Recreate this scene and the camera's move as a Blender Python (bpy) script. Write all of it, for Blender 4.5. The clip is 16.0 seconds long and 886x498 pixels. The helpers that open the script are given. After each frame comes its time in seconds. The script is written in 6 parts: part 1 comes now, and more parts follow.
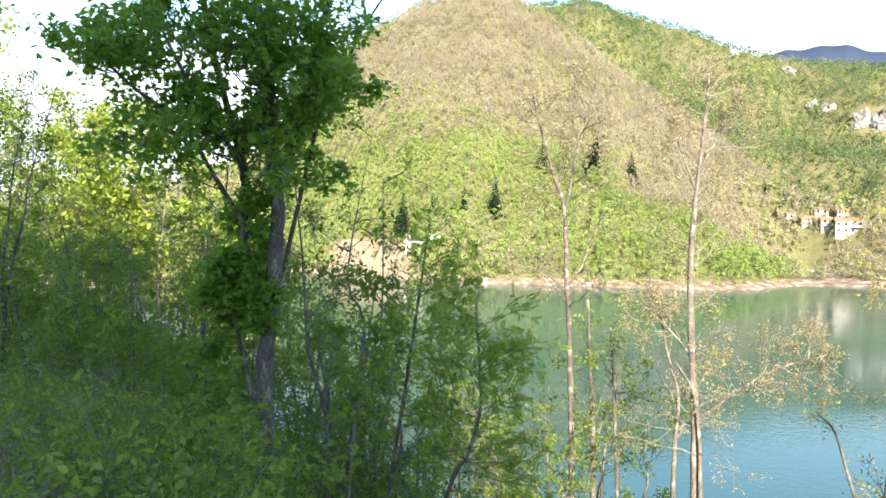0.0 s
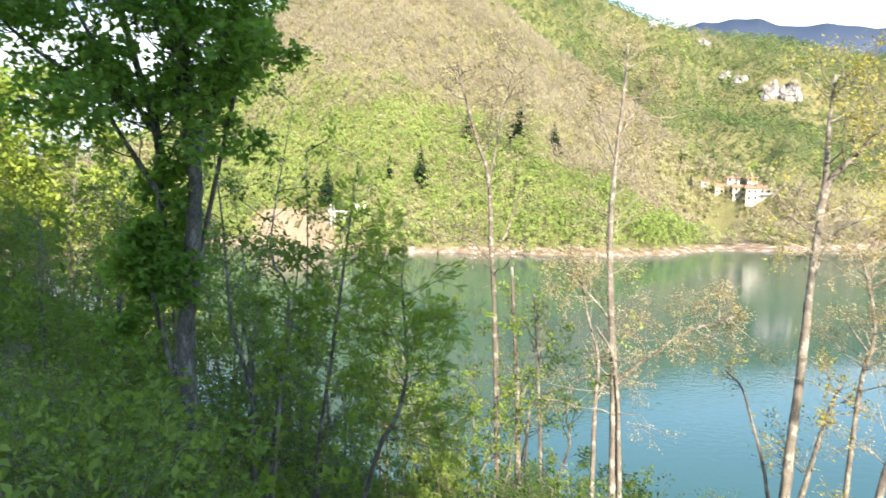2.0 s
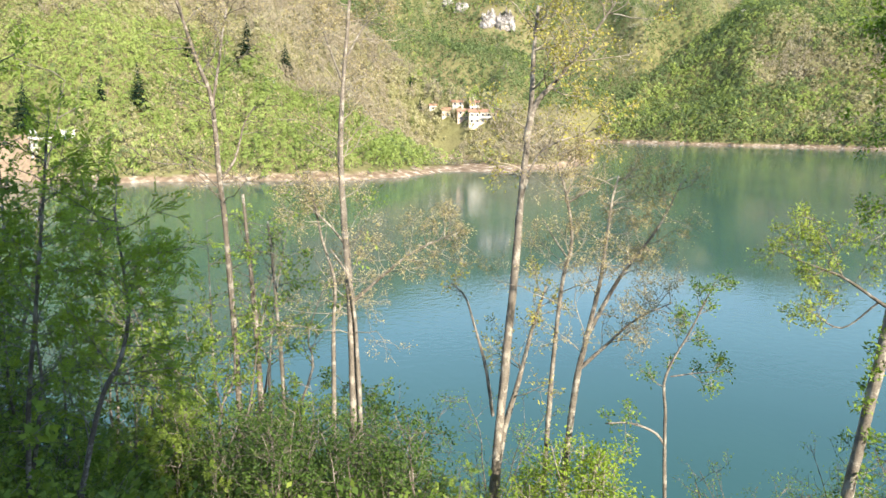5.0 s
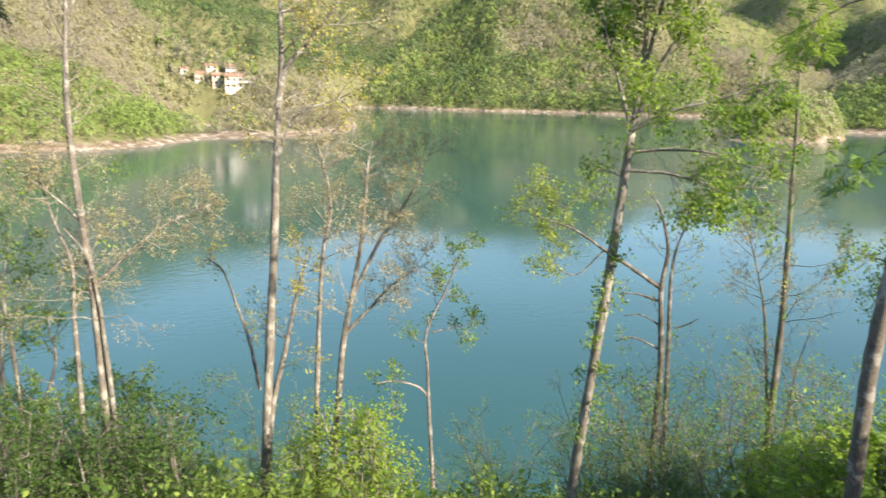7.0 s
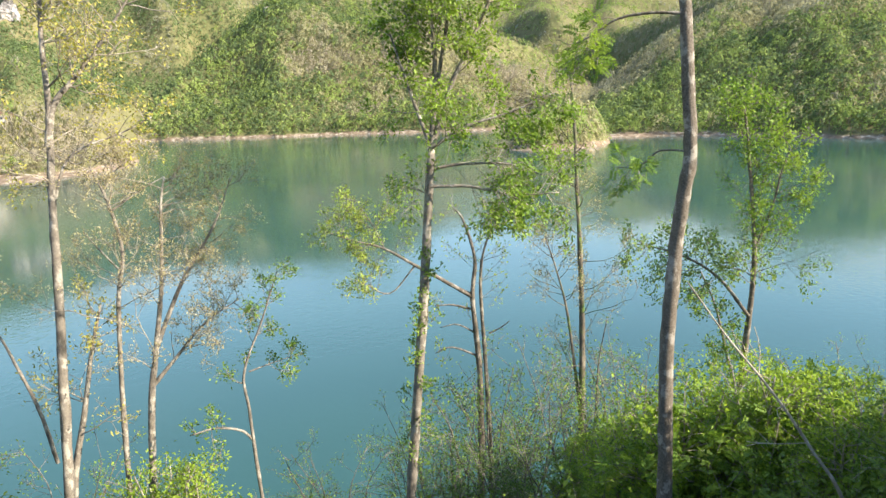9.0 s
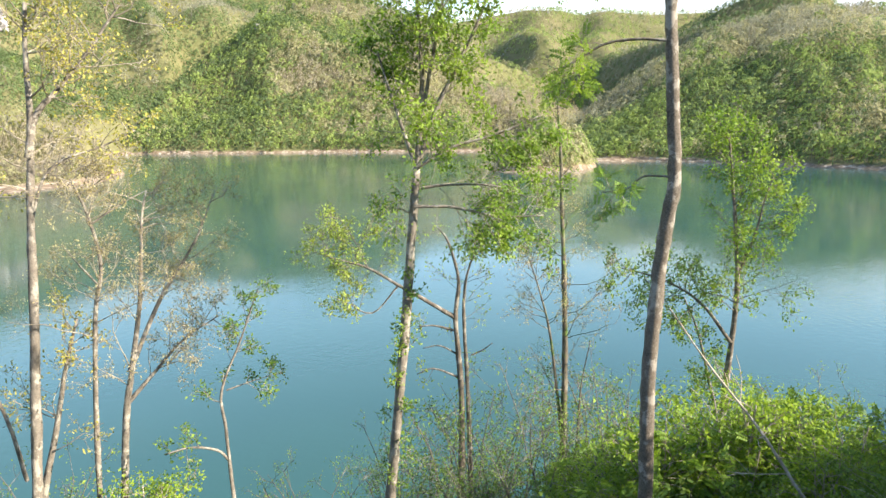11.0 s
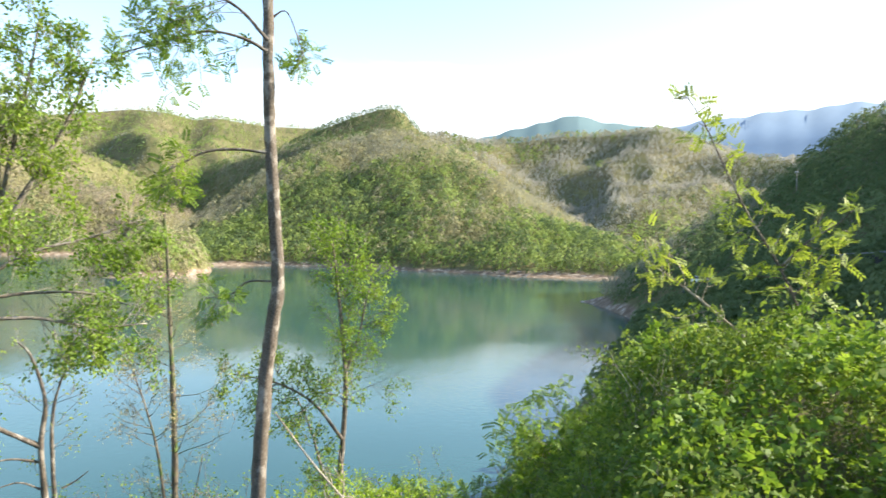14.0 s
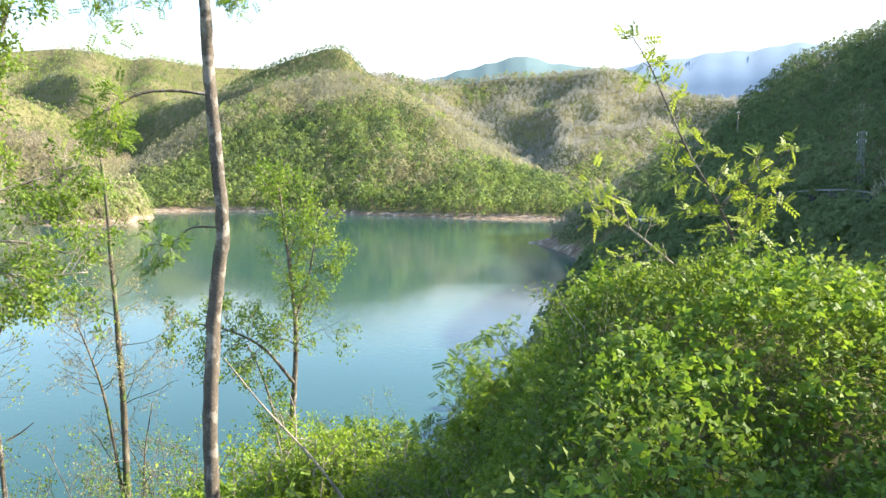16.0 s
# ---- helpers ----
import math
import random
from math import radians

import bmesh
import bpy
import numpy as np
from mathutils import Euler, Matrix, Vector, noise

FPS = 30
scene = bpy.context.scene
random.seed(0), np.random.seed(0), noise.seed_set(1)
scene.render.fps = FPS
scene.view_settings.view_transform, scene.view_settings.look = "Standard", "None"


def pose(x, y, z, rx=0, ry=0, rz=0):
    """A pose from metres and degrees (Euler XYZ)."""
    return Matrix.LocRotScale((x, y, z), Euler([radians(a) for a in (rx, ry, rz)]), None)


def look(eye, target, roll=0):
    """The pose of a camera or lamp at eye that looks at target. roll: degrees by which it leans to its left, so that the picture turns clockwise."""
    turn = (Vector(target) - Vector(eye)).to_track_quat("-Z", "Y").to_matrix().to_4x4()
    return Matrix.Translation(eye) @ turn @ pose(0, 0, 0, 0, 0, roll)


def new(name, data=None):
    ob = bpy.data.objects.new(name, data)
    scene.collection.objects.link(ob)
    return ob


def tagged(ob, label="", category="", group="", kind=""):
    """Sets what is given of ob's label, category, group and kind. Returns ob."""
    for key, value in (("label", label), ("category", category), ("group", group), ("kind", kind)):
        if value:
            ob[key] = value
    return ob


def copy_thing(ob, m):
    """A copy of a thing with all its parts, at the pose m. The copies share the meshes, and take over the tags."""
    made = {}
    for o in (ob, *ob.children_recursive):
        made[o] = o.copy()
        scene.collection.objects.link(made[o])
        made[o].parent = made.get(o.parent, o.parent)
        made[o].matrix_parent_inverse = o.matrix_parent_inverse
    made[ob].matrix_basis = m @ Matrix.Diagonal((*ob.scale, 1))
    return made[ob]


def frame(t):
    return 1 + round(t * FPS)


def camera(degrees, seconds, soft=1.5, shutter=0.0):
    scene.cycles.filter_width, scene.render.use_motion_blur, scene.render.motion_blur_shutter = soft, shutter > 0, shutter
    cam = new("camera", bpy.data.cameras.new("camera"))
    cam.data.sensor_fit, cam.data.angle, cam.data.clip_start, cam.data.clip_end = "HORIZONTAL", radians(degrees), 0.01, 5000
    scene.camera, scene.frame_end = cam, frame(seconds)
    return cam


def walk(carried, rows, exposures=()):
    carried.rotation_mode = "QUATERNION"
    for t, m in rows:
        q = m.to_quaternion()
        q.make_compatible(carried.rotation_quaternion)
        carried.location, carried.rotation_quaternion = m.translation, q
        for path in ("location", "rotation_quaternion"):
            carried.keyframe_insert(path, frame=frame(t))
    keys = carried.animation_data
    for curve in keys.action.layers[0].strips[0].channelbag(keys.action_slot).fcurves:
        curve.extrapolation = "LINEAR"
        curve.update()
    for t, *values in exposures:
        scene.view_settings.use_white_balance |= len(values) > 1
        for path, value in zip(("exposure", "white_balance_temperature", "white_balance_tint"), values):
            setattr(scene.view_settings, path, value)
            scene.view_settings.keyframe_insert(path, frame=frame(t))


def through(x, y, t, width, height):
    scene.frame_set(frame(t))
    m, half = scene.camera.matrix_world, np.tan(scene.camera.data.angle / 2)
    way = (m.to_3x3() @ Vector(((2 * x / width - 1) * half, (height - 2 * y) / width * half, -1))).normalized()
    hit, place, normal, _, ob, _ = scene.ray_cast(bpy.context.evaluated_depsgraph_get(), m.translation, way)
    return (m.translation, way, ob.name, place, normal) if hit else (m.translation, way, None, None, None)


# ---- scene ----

# ---------------------------------------------------------------- camera and its walk
EYE = 22.0          # height of the eye over the lake, metres
PATH = [            # seconds, place, turn to the left, pitch, roll
    (0.0, 0.003, 0.002, 22.000, 2.34, -2.14, 0.58),
    (0.5, 0.000, 0.010, 22.003, 1.09, -2.23, 0.62),
    (1.0, 0.005, 0.008, 22.002, -0.31, -2.80, 0.67),
    (1.5, 0.009, 0.015, 21.996, -1.21, -3.55, 0.45),
    (2.0, 0.023, 0.012, 21.997, -3.45, -4.51, 0.36),
    (2.5, 0.034, 0.009, 21.996, -8.33, -5.67, 0.28),
    (3.0, 0.037, 0.015, 21.987, -13.18, -6.61, -0.02),
    (3.5, 0.023, -0.008, 21.993, -17.39, -8.16, 0.07),
    (3.7, 0.027, -0.021, 21.987, -18.72, -8.79, 0.15),
    (5.8, 0.210, 0.087, 21.997, -27.68, -11.10, -0.27),
    (6.0, 0.227, 0.091, 21.990, -29.27, -11.34, -0.48),
    (6.5, 0.257, 0.023, 22.001, -35.83, -12.04, 0.09),
    (7.0, 0.285, -0.017, 21.996, -42.23, -12.71, 0.83),
    (7.5, 0.268, -0.026, 21.995, -46.55, -13.52, 0.38),
    (8.0, 0.295, 0.072, 22.000, -51.49, -13.07, -1.54),
    (8.5, 0.293, 0.127, 21.997, -56.31, -11.88, -2.61),
    (9.0, 0.289, 0.133, 22.002, -57.72, -11.18, -2.04),
    (11.3, 0.367, 0.142, 22.001, -59.62, -8.98, -0.15),
    (11.5, 0.326, 0.110, 21.999, -60.50, -8.18, 0.06),
    (12.0, 0.324, 0.076, 22.008, -64.34, -5.63, 0.26),
    (12.5, 0.339, 0.055, 22.009, -71.68, -3.70, 0.40),
    (13.0, 0.328, 0.031, 22.011, -77.95, -2.62, 0.00),
    (13.5, 0.338, 0.021, 22.011, -83.90, -2.04, 0.36),
    (14.0, 0.333, 0.010, 22.016, -88.31, -1.45, 0.81),
    (14.5, 0.336, 0.001, 22.014, -92.04, -1.52, 1.19),
    (15.0, 0.332, -0.003, 22.008, -93.42, -3.03, 0.90),
    (15.5, 0.331, -0.001, 22.010, -92.70, -4.79, 0.51),
    (16.0, 0.335, 0.001, 22.014, -92.34, -5.88, 0.26),
]


def aimed(x, y, z, turn, pitch, roll):
    a, b = radians(turn), radians(pitch)
    way = Vector((-math.sin(a) * math.cos(b), math.cos(a) * math.cos(b), math.sin(b)))
    return look((x, y, z), Vector((x, y, z)) + way, roll)


cam = camera(62.46, 16.0, soft=1.5, shutter=0.4)
EXPOSE = 1.7
walk(cam, [(t, aimed(*p)) for t, *p in PATH], [(0.0, EXPOSE), (3.5, EXPOSE - 0.13), (6.0, EXPOSE - 0.34), (7.5, EXPOSE - 0.34), (9.0, EXPOSE - 0.2), (12.5, EXPOSE - 0.1), (15.0, EXPOSE - 0.15), (16.0, EXPOSE + 0.12)])

# ---------------------------------------------------------------- sky and sun
SUN_AZ, SUN_EL = 171.0, 29.0        # clockwise from +y, and height, degrees
world = bpy.data.worlds.new("sky")
scene.world = world
world.use_nodes = True
wn, wl = world.node_tree.nodes, world.node_tree.links
back = wn["Background"]
sky = wn.new("ShaderNodeTexSky")
sky.sky_type, sky.sun_disc = "NISHITA", False
sky.sun_elevation, sky.sun_rotation = radians(SUN_EL), radians(SUN_AZ)
sky.air_density, sky.dust_density, sky.ozone_density = 1.0, 0.2, 1.4
where = wn.new("ShaderNodeTexCoord")
stretch = wn.new("ShaderNodeMapping")
stretch.inputs["Scale"].default_value = (1.0, 1.0, 2.6)
cloud = wn.new("ShaderNodeTexNoise")
cloud.inputs["Scale"].default_value, cloud.inputs["Detail"].default_value = 1.7, 6.0
ramp = wn.new("ShaderNodeValToRGB")
ramp.color_ramp.elements[0].position, ramp.color_ramp.elements[1].position = 0.5, 0.72
mix = wn.new("ShaderNodeMix")
mix.data_type = "RGBA"
mix.inputs["B"].default_value = (3.6, 4.0, 4.3, 1)
high = wn.new("ShaderNodeSeparateXYZ")
low_cloud = wn.new("ShaderNodeMapRange")
low_cloud.inputs["From Min"].default_value, low_cloud.inputs["From Max"].default_value = 0.14, 0.26
low_cloud.inputs["To Min"].default_value, low_cloud.inputs["To Max"].default_value = 0.3, -0.16
more = wn.new("ShaderNodeMath")
more.operation = "ADD"
wl.new(where.outputs["Generated"], stretch.inputs["Vector"])
wl.new(stretch.outputs["Vector"], cloud.inputs["Vector"])
wl.new(where.outputs["Generated"], high.inputs["Vector"])
wl.new(high.outputs["Z"], low_cloud.inputs["Value"])
wl.new(cloud.outputs["Fac"], more.inputs[0])
wl.new(low_cloud.outputs["Result"], more.inputs[1])
wl.new(more.outputs[0], ramp.inputs["Fac"])
wl.new(ramp.outputs["Color"], mix.inputs["Factor"])
wl.new(sky.outputs["Color"], mix.inputs["A"])
wl.new(mix.outputs["Result"], back.inputs["Color"])
back.inputs["Strength"].default_value = 0.15

sun = new("sun", bpy.data.lights.new("sun", "SUN"))
sun.data.energy, sun.data.angle, sun.data.color = 5.0, radians(0.6), (1.0, 0.9, 0.74)
_a, _e = radians(SUN_AZ), radians(SUN_EL)
sun.matrix_world = look((0, 0, 300), (-math.sin(_a) * math.cos(_e) * 9, -math.cos(_a) * math.cos(_e) * 9, 300 - math.sin(_e) * 9))


# ---------------------------------------------------------------- materials
def material(name, rough=0.8, spec=0.3):
    m = bpy.data.materials.new(name)
    m.use_nodes = True
    n, l = m.node_tree.nodes, m.node_tree.links
    p = n["Principled BSDF"]
    p.inputs["Roughness"].default_value = rough
    p.inputs["Specular IOR Level"].default_value = spec
    return m, n, l, p


def noise_tex(n, l, scale, detail=4.0, vec=None, rough=0.55):
    t = n.new("ShaderNodeTexNoise")
    t.inputs["Scale"].default_value, t.inputs["Detail"].default_value, t.inputs["Roughness"].default_value = scale, detail, rough
    l.new(vec if vec else n.new("ShaderNodeTexCoord").outputs["Object"], t.inputs["Vector"])
    return t.outputs["Fac"]


def ramp_of(n, l, fac, *stops):
    r = n.new("ShaderNodeValToRGB")
    e = r.color_ramp.elements
    while len(e) < len(stops):
        e.new(0.5)
    for el, (pos, col) in zip(e, stops):
        el.position, el.color = pos, (*col, 1)
    l.new(fac, r.inputs["Fac"])
    return r.outputs["Color"]


def mixed(n, l, fac, a, b, mode="MIX"):
    m = n.new("ShaderNodeMix")
    m.data_type, m.blend_type = "RGBA", mode
    for socket, v in (("Factor", fac), ("A", a), ("B", b)):
        if isinstance(v, (int, float)):
            m.inputs[socket].default_value = v
        elif isinstance(v, tuple):
            m.inputs[socket].default_value = (*v, 1)
        else:
            l.new(v, m.inputs[socket])
    return m.outputs["Result"]


def bump_of(n, l, p, height, strength, dist):
    b = n.new("ShaderNodeBump")
    b.inputs["Strength"].default_value, b.inputs["Distance"].default_value = strength, dist
    l.new(height, b.inputs["Height"])
    l.new(b.outputs["Normal"], p.inputs["Normal"])


def leaf_material(name, dark, mid, light, through=0.35, patch=0.12, rough=0.58):
    """Thin leaves: they let light through, and differ leaf by leaf and in patches."""
    m, n, l, p = material(name, rough, 0.26)
    dark, mid, light = [(r * 1.06, g, b * 1.2) for r, g, b in (dark, mid, light)]
    island = n.new("ShaderNodeNewGeometry").outputs["Random Per Island"]
    wide = noise_tex(n, l, patch, 3.0)
    own = ramp_of(n, l, island, (0.0, dark), (0.5, mid), (1.0, light))
    area = ramp_of(n, l, wide, (0.35, dark), (0.5, mid), (0.66, light))
    col = mixed(n, l, 0.5, own, area)
    l.new(col, p.inputs["Base Color"])
    t = n.new("ShaderNodeBsdfTranslucent")
    l.new(mixed(n, l, 1.0, col, (1.25, 1.25, 0.7), "MULTIPLY"), t.inputs["Color"])
    s = n.new("ShaderNodeMixShader")
    s.inputs["Fac"].default_value = through
    l.new(p.outputs["BSDF"], s.inputs[1])
    l.new(t.outputs["BSDF"], s.inputs[2])
    l.new(s.outputs["Shader"], n["Material Output"].inputs["Surface"])
    return m


def bark_material(name, dark, mid, light, patch=9.0, moss=None, rings=0.45):
    m, n, l, p = material(name, 0.85, 0.2)
    coord = n.new("ShaderNodeTexCoord").outputs["Object"]
    mp = n.new("ShaderNodeMapping")
    mp.inputs["Scale"].default_value = (1, 1, rings)
    l.new(coord, mp.inputs["Vector"])
    a = noise_tex(n, l, patch, 5.0, mp.outputs["Vector"], 0.65)
    fine = noise_tex(n, l, 60.0, 4.0, mp.outputs["Vector"])
    col = ramp_of(n, l, a, (0.36, dark), (0.45, mid), (0.53, mid), (0.58, light))
    col = mixed(n, l, 0.35, col, ramp_of(n, l, fine, (0.3, dark), (0.7, light)))
    if moss:
        col = mixed(n, l, ramp_of(n, l, noise_tex(n, l, 2.2, 3.0), (0.5, (0, 0, 0)), (0.62, (1, 1, 1))), col, moss)
    l.new(col, p.inputs["Base Color"])
    bump_of(n, l, p, fine, 0.6, 0.01)
    return m


M_MAPLE = leaf_material("maple_leaf", (0.12, 0.24, 0.035), (0.2, 0.35, 0.055), (0.32, 0.46, 0.085), 0.58, 0.5)
M_FRESH = leaf_material("fresh_leaf", (0.065, 0.13, 0.018), (0.15, 0.26, 0.03), (0.3, 0.41, 0.055), 0.42, 0.6)
M_YELLOW = leaf_material("young_yellow_leaf", (0.16, 0.24, 0.03), (0.26, 0.35, 0.05), (0.38, 0.44, 0.09), 0.42, 0.6)
M_GOLD = leaf_material("opening_golden_leaf", (0.26, 0.26, 0.04), (0.38, 0.365, 0.07), (0.5, 0.46, 0.12), 0.42, 0.6)
M_LIME = leaf_material("lime_green_leaf", (0.14, 0.23, 0.02), (0.24, 0.36, 0.035), (0.36, 0.47, 0.06), 0.45, 0.6)
M_BUD = leaf_material("opening_bud", (0.28, 0.25, 0.11), (0.39, 0.35, 0.16), (0.5, 0.45, 0.23), 0.4, 0.6)
# Shrub and sapling tones spread wide to stand in for highlights on leaves.
M_SHRUB = leaf_material("shrub_leaf", (0.048, 0.1, 0.015), (0.13, 0.212, 0.028), (0.3, 0.385, 0.064), 0.42, 0.45)
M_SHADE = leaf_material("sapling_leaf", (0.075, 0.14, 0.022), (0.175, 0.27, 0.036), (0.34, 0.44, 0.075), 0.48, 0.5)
# Darkened leaf: the steep bank's shade is put into its colour.
M_DEEP = leaf_material("shaded_hornbeam_leaf", (0.03, 0.07, 0.012), (0.07, 0.135, 0.022), (0.15, 0.235, 0.04), 0.4, 0.5)
M_BARK_DARK = bark_material("dark_bark", (0.045, 0.036, 0.026), (0.115, 0.091, 0.067), (0.34, 0.305, 0.26), 7.0, rings=0.9)
M_BARK_MAPLE = bark_material("grey_lichen_bark", (0.042, 0.035, 0.027), (0.105, 0.09, 0.07), (0.3, 0.28, 0.235), 8.0)
M_BARK_BIRCH = bark_material("pale_bark", (0.048, 0.039, 0.03), (0.16, 0.135, 0.11), (0.41, 0.37, 0.31), 6.0, rings=0.8)
M_BARK_MOSS = bark_material("mossy_bark", (0.05, 0.04, 0.03), (0.12, 0.1, 0.075), (0.25, 0.22, 0.17), 8.0, (0.1, 0.16, 0.03))
M_TWIG = bark_material("grey_twig", (0.15, 0.125, 0.09), (0.27, 0.23, 0.175), (0.42, 0.375, 0.3), 6.0)

M_DRY = bark_material("dry_stalk", (0.3, 0.25, 0.18), (0.42, 0.36, 0.27), (0.55, 0.5, 0.4), 6.0)


def forest_material(name, *cols):
    m, n, l, p = material(name, 0.9, 0.1)
    cols = [(r * 1.02, g, b * 1.25) for r, g, b in cols]
    island = n.new("ShaderNodeNewGeometry").outputs["Random Per Island"]
    tree = noise_tex(n, l, 0.11, 2.0)
    stand = noise_tex(n, l, 0.018, 3.0)
    k = len(cols) - 1
    a = ramp_of(n, l, tree, *[(0.32 + 0.36 * i / k, c) for i, c in enumerate(cols)])
    b = ramp_of(n, l, stand, *[(0.36 + 0.28 * i / k, c) for i, c in enumerate(cols)])
    c = ramp_of(n, l, island, (0.0, cols[0]), (1.0, cols[-1]))
    l.new(mixed(n, l, 0.14, mixed(n, l, 0.45, a, b), c), p.inputs["Base Color"])
    t = n.new("ShaderNodeBsdfTranslucent")
    l.new(mixed(n, l, 0.45, a, b), t.inputs["Color"])
    s = n.new("ShaderNodeMixShader")
    s.inputs["Fac"].default_value = 0.48
    l.new(p.outputs["BSDF"], s.inputs[1])
    l.new(t.outputs["BSDF"], s.inputs[2])
    l.new(s.outputs["Shader"], n["Material Output"].inputs["Surface"])
    return m


M_WOOD_GREEN = forest_material("spring_wood", (0.18, 0.25, 0.055), (0.27, 0.35, 0.075), (0.38, 0.45, 0.12))
M_WOOD_BARE = forest_material("budding_wood", (0.26, 0.225, 0.13), (0.36, 0.315, 0.175), (0.44, 0.41, 0.22))
M_WOOD_BUD = forest_material("opening_wood", (0.27, 0.26, 0.11), (0.35, 0.34, 0.14), (0.43, 0.41, 0.19))
# Deep green leaf, darkened further to stand in for shade on some slopes.
M_WOOD_DARK = forest_material("shady_wood", (0.1, 0.15, 0.048), (0.15, 0.205, 0.065), (0.215, 0.27, 0.095))
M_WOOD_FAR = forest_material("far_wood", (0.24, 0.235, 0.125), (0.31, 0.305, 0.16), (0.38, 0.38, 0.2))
# Grey of bare trees, with the far hills' haze put into the colour.
M_WOOD_GREY = forest_material("grey_bare_hazy_wood", (0.29, 0.285, 0.19), (0.37, 0.365, 0.24), (0.44, 0.44, 0.3))
M_CONIFER = forest_material("conifer_needles", (0.02, 0.045, 0.018), (0.035, 0.065, 0.028), (0.05, 0.085, 0.035))
M_STEM = forest_material("far_stems", (0.2, 0.17, 0.13), (0.3, 0.26, 0.2), (0.42, 0.38, 0.3))


def ground_material():
    """Forest floor, with a bare stony band where the lake has drawn down."""
    m, n, l, p = material("wooded_ground", 0.95, 0.1)
    wide, fine = noise_tex(n, l, 0.012, 4.0), noise_tex(n, l, 0.22, 5.0)
    floor = mixed(n, l, 0.5, ramp_of(n, l, wide, (0.36, (0.19, 0.165, 0.085)), (0.5, (0.165, 0.16, 0.07)), (0.64, (0.13, 0.145, 0.05))),
                  ramp_of(n, l, fine, (0.3, (0.11, 0.095, 0.045)), (0.7, (0.2, 0.185, 0.085))))
    beach = ramp_of(n, l, noise_tex(n, l, 0.35, 5.0), (0.35, (0.15, 0.105, 0.07)), (0.54, (0.26, 0.195, 0.135)), (0.68, (0.5, 0.43, 0.35)))
    pos = n.new("ShaderNodeSeparateXYZ")
    l.new(n.new("ShaderNodeNewGeometry").outputs["Position"], pos.inputs["Vector"])
    wob = n.new("ShaderNodeMath")
    wob.operation = "MULTIPLY_ADD"
    l.new(noise_tex(n, l, 0.06, 3.0), wob.inputs[0])
    wob.inputs[1].default_value = 5.0
    l.new(pos.outputs["Z"], wob.inputs[2])
    rng = n.new("ShaderNodeMapRange")
    l.new(wob.outputs[0], rng.inputs["Value"])
    rng.inputs["From Min"].default_value, rng.inputs["From Max"].default_value = 4.2, 5.0
    l.new(mixed(n, l, rng.outputs["Result"], beach, floor), p.inputs["Base Color"])
    bump_of(n, l, p, fine, 0.8, 1.5)
    return m


def water_material():
    m, n, l, p = material("lake_water", 0.06, 0.5)
    p.inputs["IOR"].default_value = 1.33
    coord = n.new("ShaderNodeTexCoord").outputs["Object"]
    small, wide = noise_tex(n, l, 1.1, 3.0, coord), noise_tex(n, l, 0.015, 3.0, coord)
    calm = n.new("ShaderNodeMath")
    calm.operation = "MULTIPLY"
    l.new(small, calm.inputs[0])
    l.new(ramp_of(n, l, wide, (0.4, (0.15, 0.15, 0.15)), (0.62, (1, 1, 1))), calm.inputs[1])
    bump_of(n, l, p, calm.outputs[0], 0.16, 0.2)
    l.new(mixed(n, l, ramp_of(n, l, wide, (0.35, (0, 0, 0)), (0.65, (1, 1, 1))), (0.025, 0.074, 0.067), (0.037, 0.096, 0.081)), p.inputs["Base Color"])
    return m


M_GROUND, M_WATER = ground_material(), water_material()


# Blue haze of distance is put into the base colour and a faint glow.
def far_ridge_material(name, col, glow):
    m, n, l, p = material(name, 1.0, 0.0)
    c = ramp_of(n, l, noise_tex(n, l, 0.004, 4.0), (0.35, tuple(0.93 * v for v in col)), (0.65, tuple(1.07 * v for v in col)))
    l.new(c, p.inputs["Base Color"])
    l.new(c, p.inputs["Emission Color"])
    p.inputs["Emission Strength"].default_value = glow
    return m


# ---------------------------------------------------------------- building helpers
def thing(name, label, category, group="", at=(0, 0, 0)):
    ob = new(name)
    ob.location = at
    return tagged(ob, label, category, group)


